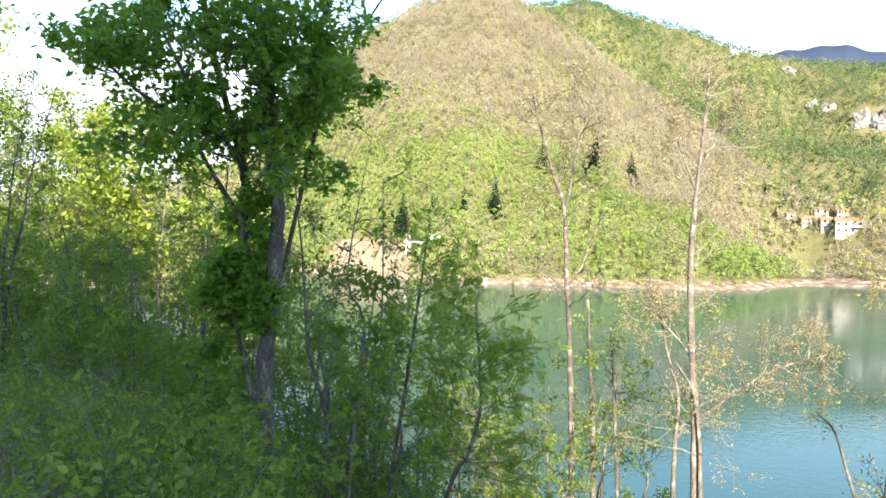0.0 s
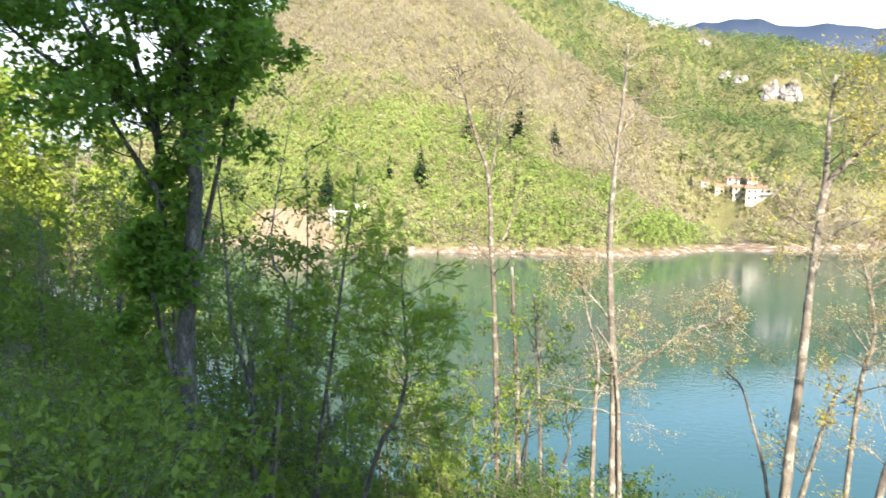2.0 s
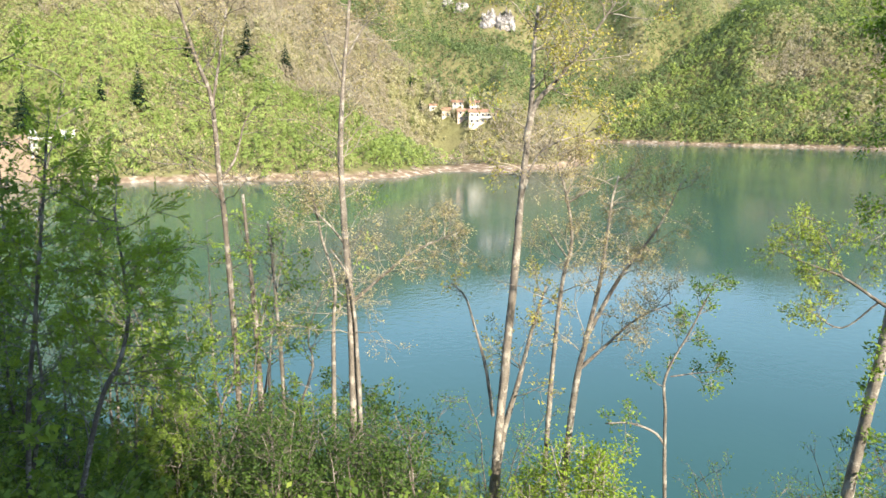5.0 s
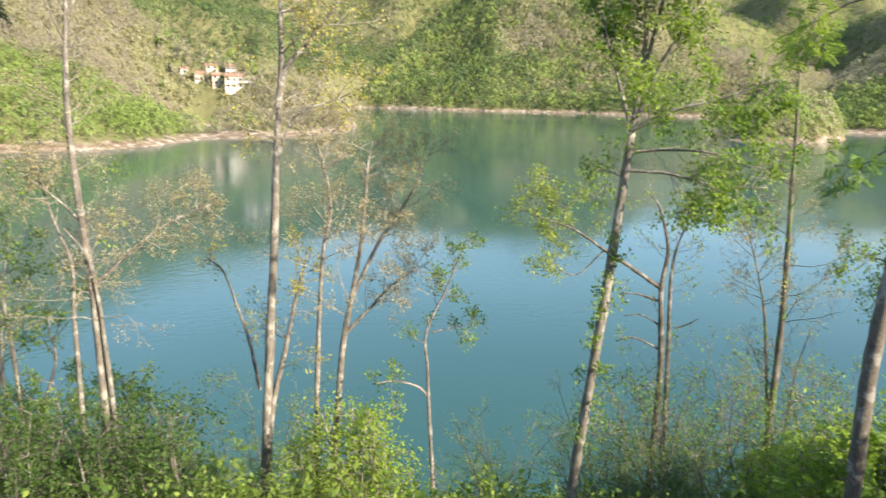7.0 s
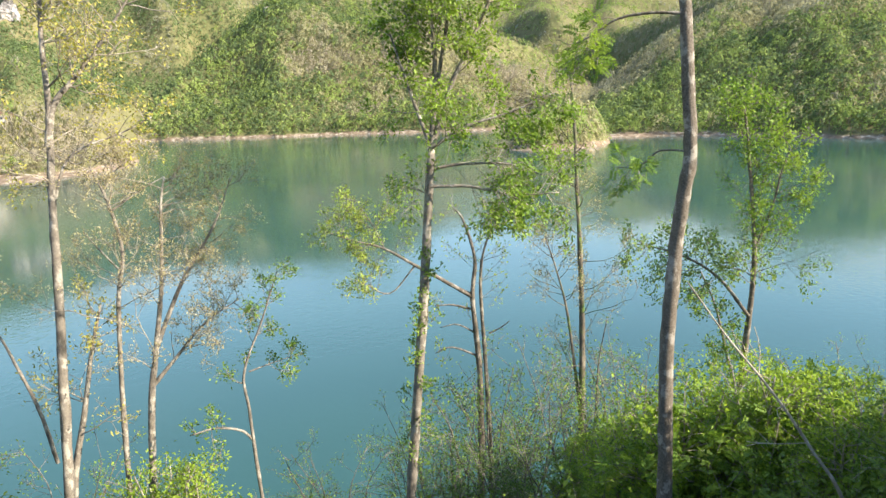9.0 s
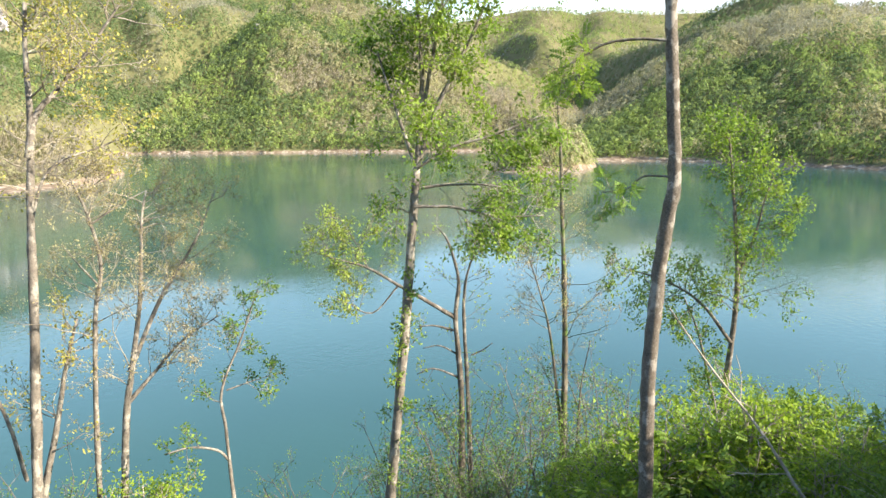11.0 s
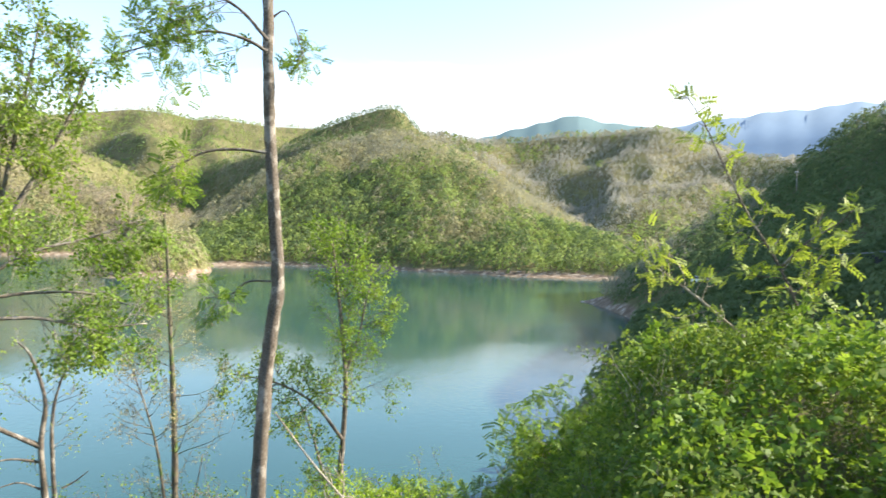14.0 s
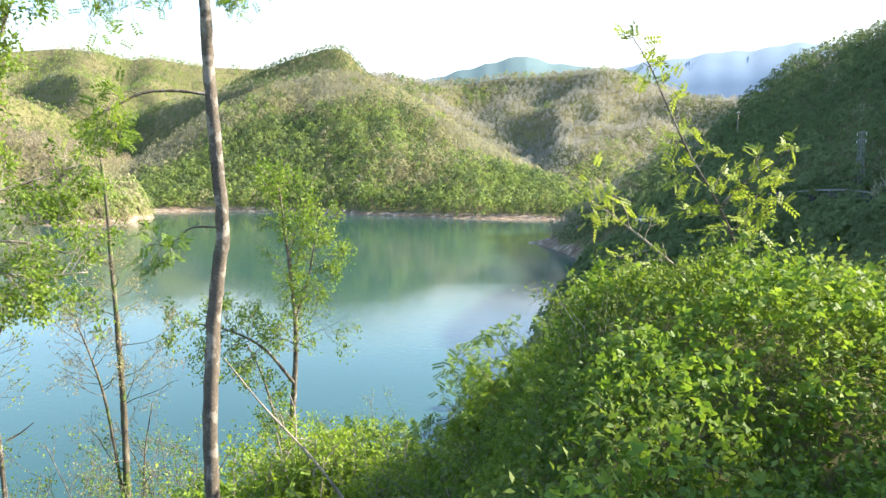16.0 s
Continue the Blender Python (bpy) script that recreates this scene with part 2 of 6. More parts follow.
class Shape:
    """Vertices and faces gathered from many pieces, made into one mesh at the end."""

    def __init__(self):
        self.v, self.f, self.count = [], [], 0

    def add(self, verts, faces):
        self.v.append(np.asarray(verts, np.float32).reshape(-1, 3))
        self.f += [tuple(i + self.count for i in face) for face in faces]
        self.count += len(self.v[-1])

    def box(self, x0, y0, z0, x1, y1, z1, turn=None):
        v = np.array([(x, y, z) for z in (z0, z1) for x, y in ((x0, y0), (x1, y0), (x1, y1), (x0, y1))], float)
        if turn is not None:
            c, s = math.cos(turn), math.sin(turn)
            v[:, :2] = v[:, :2] @ np.array([[c, s], [-s, c]])
        self.add(v, [(3, 2, 1, 0), (4, 5, 6, 7), (0, 1, 5, 4), (1, 2, 6, 5), (2, 3, 7, 6), (3, 0, 4, 7)])

    def tube(self, pts, radii, sides=8, cap=True):
        pts = np.asarray(pts, float)
        n = len(pts)
        way = np.gradient(pts, axis=0)
        way /= np.linalg.norm(way, axis=1)[:, None] + 1e-9
        side = np.cross(way, (0.31, 0.95, 0.05))
        side /= np.linalg.norm(side, axis=1)[:, None] + 1e-9
        other = np.cross(way, side)
        a = np.arange(sides) * 2 * math.pi / sides
        ring = np.cos(a)[None, :, None] * side[:, None] + np.sin(a)[None, :, None] * other[:, None]
        r = np.asarray(radii, float).reshape(n, -1, 1)
        v = (pts[:, None] + ring * r).reshape(-1, 3)
        f = [(i * sides + j, i * sides + (j + 1) % sides, (i + 1) * sides + (j + 1) % sides, (i + 1) * sides + j)
             for i in range(n - 1) for j in range(sides)]
        if cap:
            f.append(tuple(range((n - 1) * sides, n * sides)))
        self.add(v, f)

    def mesh(self, name, mat, smooth=False):
        me = bpy.data.meshes.new(name)
        v = np.concatenate(self.v) if self.v else np.zeros((0, 3))
        me.from_pydata(v.tolist(), [], self.f)
        me.materials.append(mat)
        if smooth:
            me.polygons.foreach_set("use_smooth", np.ones(len(me.polygons), bool))
        return me


def tri_mesh(name, verts, mat, corners=3):
    """A mesh of loose triangles or quads, quickly."""
    verts = np.ascontiguousarray(verts, np.float32).reshape(-1, 3)
    nv, nf = len(verts), len(verts) // corners
    me = bpy.data.meshes.new(name)
    me.vertices.add(nv)
    me.vertices.foreach_set("co", verts.ravel())
    me.loops.add(nv)
    me.loops.foreach_set("vertex_index", np.arange(nv, dtype=np.int32))
    me.polygons.add(nf)
    me.polygons.foreach_set("loop_start", np.arange(0, nv, corners, dtype=np.int32))
    me.update(calc_edges=True)
    me.materials.append(mat)
    return me


def part(name, shape, mat, parent, label="", smooth=False, kind=""):
    me = shape if isinstance(shape, bpy.types.Mesh) else shape.mesh(name, mat, smooth)
    ob = new(name, me)
    ob.parent = parent
    return tagged(ob, label, kind=kind)


def smooth_line(pts, steps=5):
    """A curve through the points."""
    p = np.asarray(pts, float)
    if len(p) < 3:
        t = np.linspace(0, 1, steps + 1)[:, None]
        return p[0] * (1 - t) + p[-1] * t
    q = np.vstack([2 * p[0] - p[1], p, 2 * p[-1] - p[-2]])
    out = []
    for i in range(len(p) - 1):
        for t in np.arange(steps) / steps:
            a, b, c, d = q[i:i + 4]
            out.append(0.5 * (2 * b + (c - a) * t + (2 * a - 5 * b + 4 * c - d) * t * t + (3 * b - a - 3 * c + d) * t ** 3))
    return np.array(out + [p[-1]])


def away(az, dist, z=0.0):
    """A place by its bearing from the road's edge, clockwise from +y in degrees, and its distance."""
    a = radians(az)
    return Vector((math.sin(a) * dist, math.cos(a) * dist, z))


# ---------------------------------------------------------------- the land
GRID = np.random.default_rng(5).uniform(-1, 1, (256, 256))


def lumps(x, y, size):
    """Smooth random relief over the plan, -1 to 1, with knolls and hollows of about the given size."""
    u, v = x / size + 71.3 + 0.37 * size, y / size + 33.7
    i, j = np.floor(u).astype(int), np.floor(v).astype(int)
    a, b = u - i, v - j
    a, b = a * a * (3 - 2 * a), b * b * (3 - 2 * b)
    g = [[GRID[(i + p) % 256, (j + q) % 256] for q in (0, 1)] for p in (0, 1)]
    return (g[0][0] * (1 - a) + g[1][0] * a) * (1 - b) + (g[0][1] * (1 - a) + g[1][1] * a) * b


class Hill:
    """A hill by bearings, and along them the distance of its foot, and the distance and angle of height of its crest."""

    def __init__(self, az, foot, crest, angle, foot_z=0.0, trees=7.0, rough=8.0, gully=0.0):
        self.gully = gully
        self.az, self.foot, self.crest = az, foot, crest
        self.angle, self.foot_z, self.trees, self.rough = angle, foot_z, trees, rough

    def along(self, az):
        def at(v):
            return np.interp(az, self.az, v) if isinstance(v, (list, tuple)) else np.full_like(az, float(v))
        foot, crest = at(self.foot), at(self.crest)
        return foot, crest, EYE + crest * np.tan(np.radians(at(self.angle))) - self.trees, at(self.foot_z)

    def height(self, az, r):
        foot, crest, top, fz = self.along(az)
        u = (r - foot) / np.maximum(crest - foot, 1.0)
        c = np.clip(u, 0, 1)
        z = fz + (top - fz) * (0.86 * c + 0.14 * c * c * (3 - 2 * c))
        x, y = r * np.sin(np.radians(az)), r * np.cos(np.radians(az))
        z += self.rough * (lumps(x, y, 170.0) + 0.5 * lumps(x, y, 80.0) + 0.1 * lumps(x, y, 35.0)) * c * c * (1 - c) * 5.0
        if self.gully:
            across = np.radians(az) * 500.0 + 25.0 * lumps(x, y, 140.0)
            cut = np.abs(lumps(across, r * 0.22, 62.0)) + 0.4 * np.abs(lumps(across, r * 0.3, 27.0))
            z += self.gully * (0.45 - cut) * c * (1 - c) * 3.6
        z = np.where(u > 1, top - 0.35 * (r - crest) ** 1.0 * np.clip((u - 1) * 6, 0, 1), z)
        z = np.where(u < 0, fz + (r - foot) * 0.22, z)
        return np.where((az >= self.az[0]) & (az <= self.az[-1]), z, -60.0)


HILLS = {
    "wooded_peak": Hill([-36, -24, -17, -14, -11, -8.4, -6.2, -4.5, 0, 5, 8, 11.2, 16.5, 20.8, 24.1, 29.3, 33, 35.2, 36.4],
                        [200, 260, 300, 320, 302, 295, 285, 275, 262, 260, 259, 257, 256, 268, 297, 298, 328, 350, 390],
                        [420, 500, 560, 590, 610, 620, 625, 630, 630, 620, 600, 560, 500, 455, 420, 395, 385, 385, 395],
                        [2, 2.6, 5, 8.5, 12, 14.7, 15.8, 16.8, 18, 16.4, 14.4, 11.7, 8.2, 4.7, 2.5, 1.8, 1, -1.5, -3.1], 0, 8.0, 22.0, gully=14),
    "cliff_ridge": Hill([2, 5, 8.5, 11, 16.4, 18.7, 21, 22.8, 28.3, 33, 36, 40, 44, 47, 50.6, 55, 58.5, 62],
                        [620] * 9 + [640, 700, 780, 800, 800, 800, 800, 800, 800], [1000, 1000, 1000, 1050, 1100, 1100, 1100, 1150, 1150, 1150, 1150, 1150, 1250, 1300, 1300, 1300, 1300, 1300],
                        [15, 16.6, 16.5, 15.8, 14.1, 13, 12.2, 11.7, 10.8, 9.2, 8.9, 9.3, 9.9, 10.1, 10.2, 8.9, 7.8, 6.5], 0, 6.5, 46.0, gully=45),
    "inlet_hill": Hill([35.9, 37, 40.2, 45.3, 48.1, 52.5, 56, 61.9, 65.3, 68], [690, 685, 662, 640, 635, 622, 612, 600, 610, 640],
                       [710, 740, 800, 900, 950, 950, 900, 800, 740, 720], [0, 1.5, 4.2, 8, 9.8, 9.7, 8.35, 3.7, 1.15, -0.8], 0, 9.5, 30.0, gully=30),
    "brown_knoll": Hill([57, 59.3, 61.9, 63.6, 65.3, 68, 72], 760, 930, [-0.8, 0.6, 2.3, 2.9, 2.6, 1.7, 0.4], 0, 5.0, 4.0),
    "side_valley": Hill([54, 58, 62, 65, 67.5, 69.5], [830, 850, 880, 930, 1000, 1080], [1150, 1150, 1150, 1180, 1220, 1260], [6.0, 6.2, 5.6, 4.4, 3.0, 1.5], 0, 8.0, 40.0, gully=45),
    "dark_spur": Hill([65, 67, 70, 74, 78, 82], [1120, 1060, 960, 860, 770, 700], [1290, 1240, 1150, 1050, 960, 890], [1.8, 3.0, 4.6, 6.0, 7.1, 7.8], 0, 8.0, 14.0, gully=20),
    "valley_head": Hill([54, 58, 62, 65.3, 67.9, 69.5, 71, 74.5, 78.4, 84], 1150, 1700, [6.8, 7.6, 8.3, 8.8, 8.7, 8.2, 8.5, 8.1, 8.1, 7.6], 0, 11.0, 60.0, gully=90),
    "rocky_knob": Hill([75.5, 77.5, 79.3, 81, 83.5, 84.9, 85.6, 86.6, 89], 900, 1150, [6.2, 7.4, 8.3, 9.0, 9.8, 9.75, 8.9, 7.8, 5], 0, 8.0, 10.0),
    "lake_hill": Hill([65, 69.3, 74.5, 79.3, 83.5, 85.6, 89.3, 93.2, 97, 101.6, 104.5], [430, 425, 440, 425, 403, 392, 378, 360, 352, 352, 355],
                      [480, 560, 620, 660, 680, 680, 650, 600, 550, 480, 440], [-1.5, 1.2, 4.7, 6.85, 8.1, 8, 6.5, 4.2, 2, -0.2, -1.8], 0, 10.0, 17.0, gully=15),
    "shrub_spit": Hill([62.6, 63.3, 65, 67.5, 69.7, 71.2], [344, 340, 338, 340, 352, 395], [352, 368, 372, 376, 384, 402],
                       [-3.5, -2.3, -0.4, 0.3, -0.3, -2.8], 0, 8.0, 0.5),
    "back_hill": Hill([83, 87, 92, 94.3, 97.3, 101.6, 105.8, 109, 112.2, 120], 760, 1250, [6.8, 7.55, 7.3, 7.4, 7.85, 7.8, 7.7, 6.8, 5.3, 3], 0, 9.0, 50.0, gully=50),
    # Past bearing 127 unseen: steep crests added to shade left bank and slope.
    "near_slope": Hill([98.9, 99.6, 101.8, 104.3, 108, 110.7, 113.4, 115.2, 117.3, 120, 122.8, 128, 132, 140, 155, 166.4, 167.4, 184, 203, 208, 211, 214, 230, 270, 305, 325],
                       [236, 234, 215, 190, 168, 158, 152, 150, 150, 150, 150, 100, 70, 40, 10, 9, 9, 9, 9, 9, 9, 9, 12, 22, 60, 120],
                       [246, 247, 252, 260, 270, 280, 290, 300, 310, 320, 330, 320, 300, 250, 60, 40, 26, 26, 26, 40, 66, 80, 130, 150, 200, 260],
                       [-5.3, -5, -3.2, -1, 1.5, 3, 5.2, 6.9, 8.5, 9.4, 10.4, 12.5, 15, 18, 18, 22, 56, 56, 56, 30, 12, 10, 8, 6, 4, 2],
                       [0, 0, 2, 4, 9, 12, 13, 13.5, 14, 14.5, 15, 17, 18, 20, 20.4, 20.4, 20.4, 20.4, 20.4, 20.4, 20.4, 20.4, 20.4, 20.4, 20, 17], 7.0, 4.0, gully=10),
}
BANK_AZ = [-36, -25, -16, -9, 0, 45, 78, 88, 94, 98, 101, 104, 110, 118, 130, 145, 165, 200, 235, 324]
BANK_R = [140, 110, 74, 50, 40, 36, 40, 48, 60, 84, 120, 170, 165, 155, 100, 60, 40, 40, 60, 140]
BANK_Z = [13, 8, 1, -1, -1, -1, -1, -1, -1, -1, -1, 2, 11, 14, 17, 20.4, 20.4, 20.4, 20.4, 13]
BANK_SAG = [0.1, 0.1, 0.05, 0.0, 0, 0, 0, 0, 0.1, 0.2, 0.4, 0.6, 0.7, 0.6, 0.4, 0, 0, 0, 0, 0.1]


def bank_height(az, r):
    """The bank on which the road runs, down to the lake or across to the next slope."""
    reach, end, sag = np.interp(az, BANK_AZ, BANK_R), np.interp(az, BANK_AZ, BANK_Z), np.interp(az, BANK_AZ, BANK_SAG)
    u = np.clip((r - 1.6) / (reach - 1.6), 0, 1.4)
    z = 20.4 + (end - 20.4) * u - sag * 14 * np.sin(np.clip(u, 0, 1) * math.pi) ** 2
    z = z + 0.8 * np.exp(-((r - 6.4) / 2.4) ** 2) * np.clip((az - 92) / 9, 0, 1) * np.clip((150 - az) / 20, 0, 1)
    return np.where(r > reach, end - (r - reach) * 0.25, z) + 0.12 * np.sin(r * 2.1 + az * 0.3) * np.clip(r - 3, 0, 1)


def height(az, r):
    az, r = np.broadcast_arrays(np.asarray(az, float), np.asarray(r, float))
    z = np.maximum(bank_height(az, r), -9.0)
    for hill in HILLS.values():
        z = np.maximum(z, hill.height(az, r))
    return z


def ground_z(x, y):
    az = np.degrees(np.arctan2(x, y))
    return height(np.where(az < -36, az + 360, az), np.hypot(x, y))


def build_land():
    az = np.concatenate([np.arange(-36, 126, 0.6), np.arange(126, 324, 3.0)])
    r = np.concatenate([[0.05], np.geomspace(0.6, 60, 50), np.geomspace(62, 1800, 210), [2200, 3000, 4600]])
    A, R = np.meshgrid(az, r, indexing="ij")
    Z = height(A, R)
    Z[:, -3:] = np.minimum(Z[:, -3:], 10.0)
    X, Y = np.sin(np.radians(A)) * R, np.cos(np.radians(A)) * R
    n, m = A.shape
    i = np.arange(n)[:, None] * m + np.arange(m - 1)[None]
    j = (np.arange(n)[:, None] + 1) % n * m + np.arange(m - 1)[None]
    quads = np.stack([i, i + 1, j + 1, j], -1).reshape(-1, 4)
    me = bpy.data.meshes.new("ground")
    me.from_pydata(np.stack([X, Y, Z], -1).reshape(-1, 3).tolist(), [], quads.tolist())
    me.materials.append(M_GROUND)
    me.polygons.foreach_set("use_smooth", np.ones(len(me.polygons), bool))
    tagged(new("ground", me), "wooded hills and banks round a mountain lake", "ground", kind="structure")


build_land()

water = Shape()
water.add([(-700, -200, 0), (1500, -200, 0), (1500, 1500, 0), (-700, 1500, 0)], [(0, 1, 2, 3)])
tagged(new("water", water.mesh("water", M_WATER)), "calm green-blue lake water", "lake", kind="structure")


def far_ridge(name, label, az, angle, dist, mat):
    """A mountain range so far off that only its outline shows."""
    fine = np.arange(az[0], az[-1] + 0.01, 0.2)
    el = np.interp(fine, az, angle)
    crags = 0.08 * np.sin(fine * 1.3) + 0.05 * np.sin(fine * 3.1 + 1)
    rows = []
    for k, u in enumerate((0.0, 0.35, 0.7, 1.0, 1.5)):
        top = EYE + dist * np.tan(np.radians(el + (crags if u == 1.0 else 0)))
        d = dist * (0.8 + 0.2 * u)
        z = top * u if u <= 1 else top * 0.4
        rows.append(np.stack([np.sin(np.radians(fine)) * d, np.cos(np.radians(fine)) * d, z], -1))
    n = len(fine)
    s = Shape()
    s.add(np.concatenate(rows), [(k * n + i, k * n + i + 1, (k + 1) * n + i + 1, (k + 1) * n + i) for k in range(4) for i in range(n - 1)])
    tagged(new(name, s.mesh(name, mat, True)), label, "mountains", kind="structure")


far_ridge("backdrop_ridge_1", "distant mountain range with traces of snow, pale blue haze in its colour",
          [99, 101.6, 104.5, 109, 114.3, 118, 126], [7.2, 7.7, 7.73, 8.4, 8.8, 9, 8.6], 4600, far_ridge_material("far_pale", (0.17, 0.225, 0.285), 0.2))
far_ridge("backdrop_ridge_3", "distant wooded mountain, blue-green haze in its colour", [88, 92.5, 95.6, 98.6, 101.6, 104.5, 109], [6.8, 7.44, 8.4, 8.87, 8.2, 7.73, 7.2], 3600,
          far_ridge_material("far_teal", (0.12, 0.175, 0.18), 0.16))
far_ridge("backdrop_ridge_2", "distant forested ridge, dark blue haze in its colour", [18, 22.5, 26.2, 28.7, 31.7, 36, 41, 43, 46],
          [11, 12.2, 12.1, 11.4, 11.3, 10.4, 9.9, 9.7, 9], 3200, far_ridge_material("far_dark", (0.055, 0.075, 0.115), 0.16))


# ---------------------------------------------------------------- the woods on the hills
rng = np.random.default_rng(7)


def crown_pieces(kind, pieces, variant, grain=1.0):
    """Loose triangles of one far tree, one metre high: x, y, z for three corners each. Stems come first."""
    g = np.random.default_rng(100 + variant)
    stems, leaves = [], []

    def unit(v):
        return v / (np.linalg.norm(v) + 1e-9)

    def sliver(a, b, w, out=None, into=stems):
        a, b = np.array(a, float), np.array(b, float)
        side = unit(np.cross(b - a, g.normal(size=3) if out is None else out)) * w
        into.append([a - side, a + side, b])

    def clump(c, face, size):
        """A ragged tuft of leaves lying along the crown's surface."""
        n = unit(face)
        e = unit(np.cross(n, g.normal(size=3)))
        f = np.cross(n, e)
        a0 = g.uniform(0, 6.28)
        leaves.append([c + grain * size * g.uniform(0.7, 1.25) * (e * math.cos(a0 + k * 2.09) + f * math.sin(a0 + k * 2.09)) for k in range(3)])

    if kind == "bare":
        top = g.uniform(-0.08, 0.08, 2)
        sliver((0, 0, 0), (*top, 0.97), 0.011)
        for k in range(4):
            h, a = g.uniform(0.25, 0.6), g.uniform(0, 6.28)
            sliver((top[0] * h, top[1] * h, h), (math.cos(a) * 0.2, math.sin(a) * 0.2, h + g.uniform(0.25, 0.35)), 0.006)
        for k in range(pieces):
            d = unit(g.normal(size=3) + (0, 0, 0.25))
            c = np.array([d[0] * 0.27, d[1] * 0.27, 0.6 + d[2] * 0.34]) * g.uniform(0.82, 1.0)
            if k % 2:
                way = d * 0.5 + g.normal(0, 0.25, 3) + (0, 0, 0.9)
                sliver(c - unit(way) * 0.06, c + unit(way) * g.uniform(0.08, 0.15), 0.021 * grain, d + g.normal(0, 0.4, 3), leaves)
            else:
                clump(c, d + g.normal(0, 0.35, 3) + (0, 0, 0.2), g.uniform(0.035, 0.06))
    else:
        sliver((0, 0, 0), (0, 0, 0.6), 0.014)
        lobes = []
        for k in range(7):
            a, h = k * 2.4 + g.uniform(-0.4, 0.4), 0.34 + 0.52 * k / 6
            w = (0.24, 0.29, 0.28, 0.25, 0.2, 0.13, 0.03)[k] * g.uniform(0.8, 1.2)
            lobes.append((np.array([math.cos(a) * w, math.sin(a) * w, h]), g.uniform(0.13, 0.2) * (1.0 if k < 5 else 0.85)))
        for k in range(pieces):
            mid, rad = lobes[k % 7]
            d = unit(g.normal(size=3) + unit(mid - (0, 0, 0.45)) * 0.8 + (0, 0, 0.45))
            clump(mid + d * rad * g.uniform(0.8, 1.05), d + g.normal(0, 0.3, 3), g.uniform(0.045, 0.078))
    return np.array(stems), np.array(leaves)


def plant(name, label, where, sizes, kind, pieces, mat, category="trees", grain=1.0):
    """A stand of far trees as one thing: its crowns, and its stems as a part of it."""
    where = np.asarray(where)
    if not len(where):
        return
    kinds = [crown_pieces(kind, pieces, v, grain) for v in range(6)]
    which = rng.integers(0, 6, len(where))
    turn = rng.uniform(0, 2 * math.pi, len(where))
    slim = rng.uniform(0.8, 1.25, len(where))
    step = 6.0
    gx = np.clip((ground_z(where[:, 0] + step, where[:, 1]) - ground_z(where[:, 0] - step, where[:, 1])) / (2 * step), -0.9, 0.9) * 0.8
    gy = np.clip((ground_z(where[:, 0], where[:, 1] + step) - ground_z(where[:, 0], where[:, 1] - step)) / (2 * step), -0.9, 0.9) * 0.8
    crowns, stems = [], []
    for v in range(6):
        m = which == v
        c, s, k = np.cos(turn[m]), np.sin(turn[m]), sizes[m]
        for part_of, out in ((kinds[v][0], stems), (kinds[v][1], crowns)):
            p = part_of.reshape(-1, 3)
            w = (k * slim[m])[:, None]
            x = (c[:, None] * p[:, 0] - s[:, None] * p[:, 1]) * w
            y = (s[:, None] * p[:, 0] + c[:, None] * p[:, 1]) * w
            z = (p[None, :, 2] - 0.16) * k[:, None] + gx[m, None] * x + gy[m, None] * y      # crowns reach out downhill
            out.append(np.stack([x + where[m, 0, None], y + where[m, 1, None], z + where[m, 2, None]], -1).reshape(-1, 3))
    ob = tagged(new(name, tri_mesh(name, np.concatenate(crowns), mat)), label, category, kind="stuff")
    st = new("stems", tri_mesh("stems", np.concatenate(stems), M_STEM))
    st.parent = ob
    tagged(st, "pale far tree stems", kind="stuff")


CLEAR = [(-11, -4.6, -5, 26), (25.0, 27.8, 46, 82), (23.2, 25.4, 90, 108)]      # bare places on the peak's shore: bearings, and metres from the water


def scatter(hill, spacing, u0=0.0, u1=1.06, az0=None, az1=None, beach=1.0):
    """Places over a hill where it is the ground that shows: rows of x, y, z, bearing, and how far up the slope."""
    h = HILLS[hill]
    a0, a1 = (h.az[0] if az0 is None else az0), (h.az[-1] if az1 is None else az1)
    foot, crest, *_ = h.along(np.linspace(a0, a1, 60))
    reach = float(crest.max()) * 1.08
    grid = np.arange(-reach, reach, spacing)
    X, Y = np.meshgrid(grid, grid)
    X, Y = X + rng.uniform(-0.42, 0.42, X.shape) * spacing, Y + rng.uniform(-0.42, 0.42, X.shape) * spacing
    az, r = np.degrees(np.arctan2(X, Y)).ravel(), np.hypot(X, Y).ravel()
    near = (az > a0) & (az < a1) & (r > foot.min()) & (r < reach)
    az, r = az[near], r[near]
    foot, crest, *_ = h.along(az)
    u = (r ** 2 - foot ** 2) / (crest ** 2 - foot ** 2)
    near = (u > u0) & (u < u1)
    az, r, u, foot, n = az[near], r[near], u[near], foot[near], int(near.sum())
    z = height(az, r)
    keep = np.ones(n, bool)
    for c0, c1, d0, d1 in CLEAR:
        keep &= ~((hill == "wooded_peak") & (az > c0) & (az < c1) & (r > foot + d0) & (r < foot + d1))
    angle = np.degrees(np.arctan2(z - EYE, r))
    keep &= ~((hill == "cliff_ridge") & (az > 26.6) & (az < 29.3) & (angle > 6.0) & (angle < 7.9))     # the crags stay bare
    keep &= (np.abs(h.height(az, r) - z) < 0.5) & (z > beach + rng.uniform(0, 0.9, n))
    return np.stack([np.sin(np.radians(az)) * r, np.cos(np.radians(az)) * r, z - 0.3, az, u], -1)[keep]


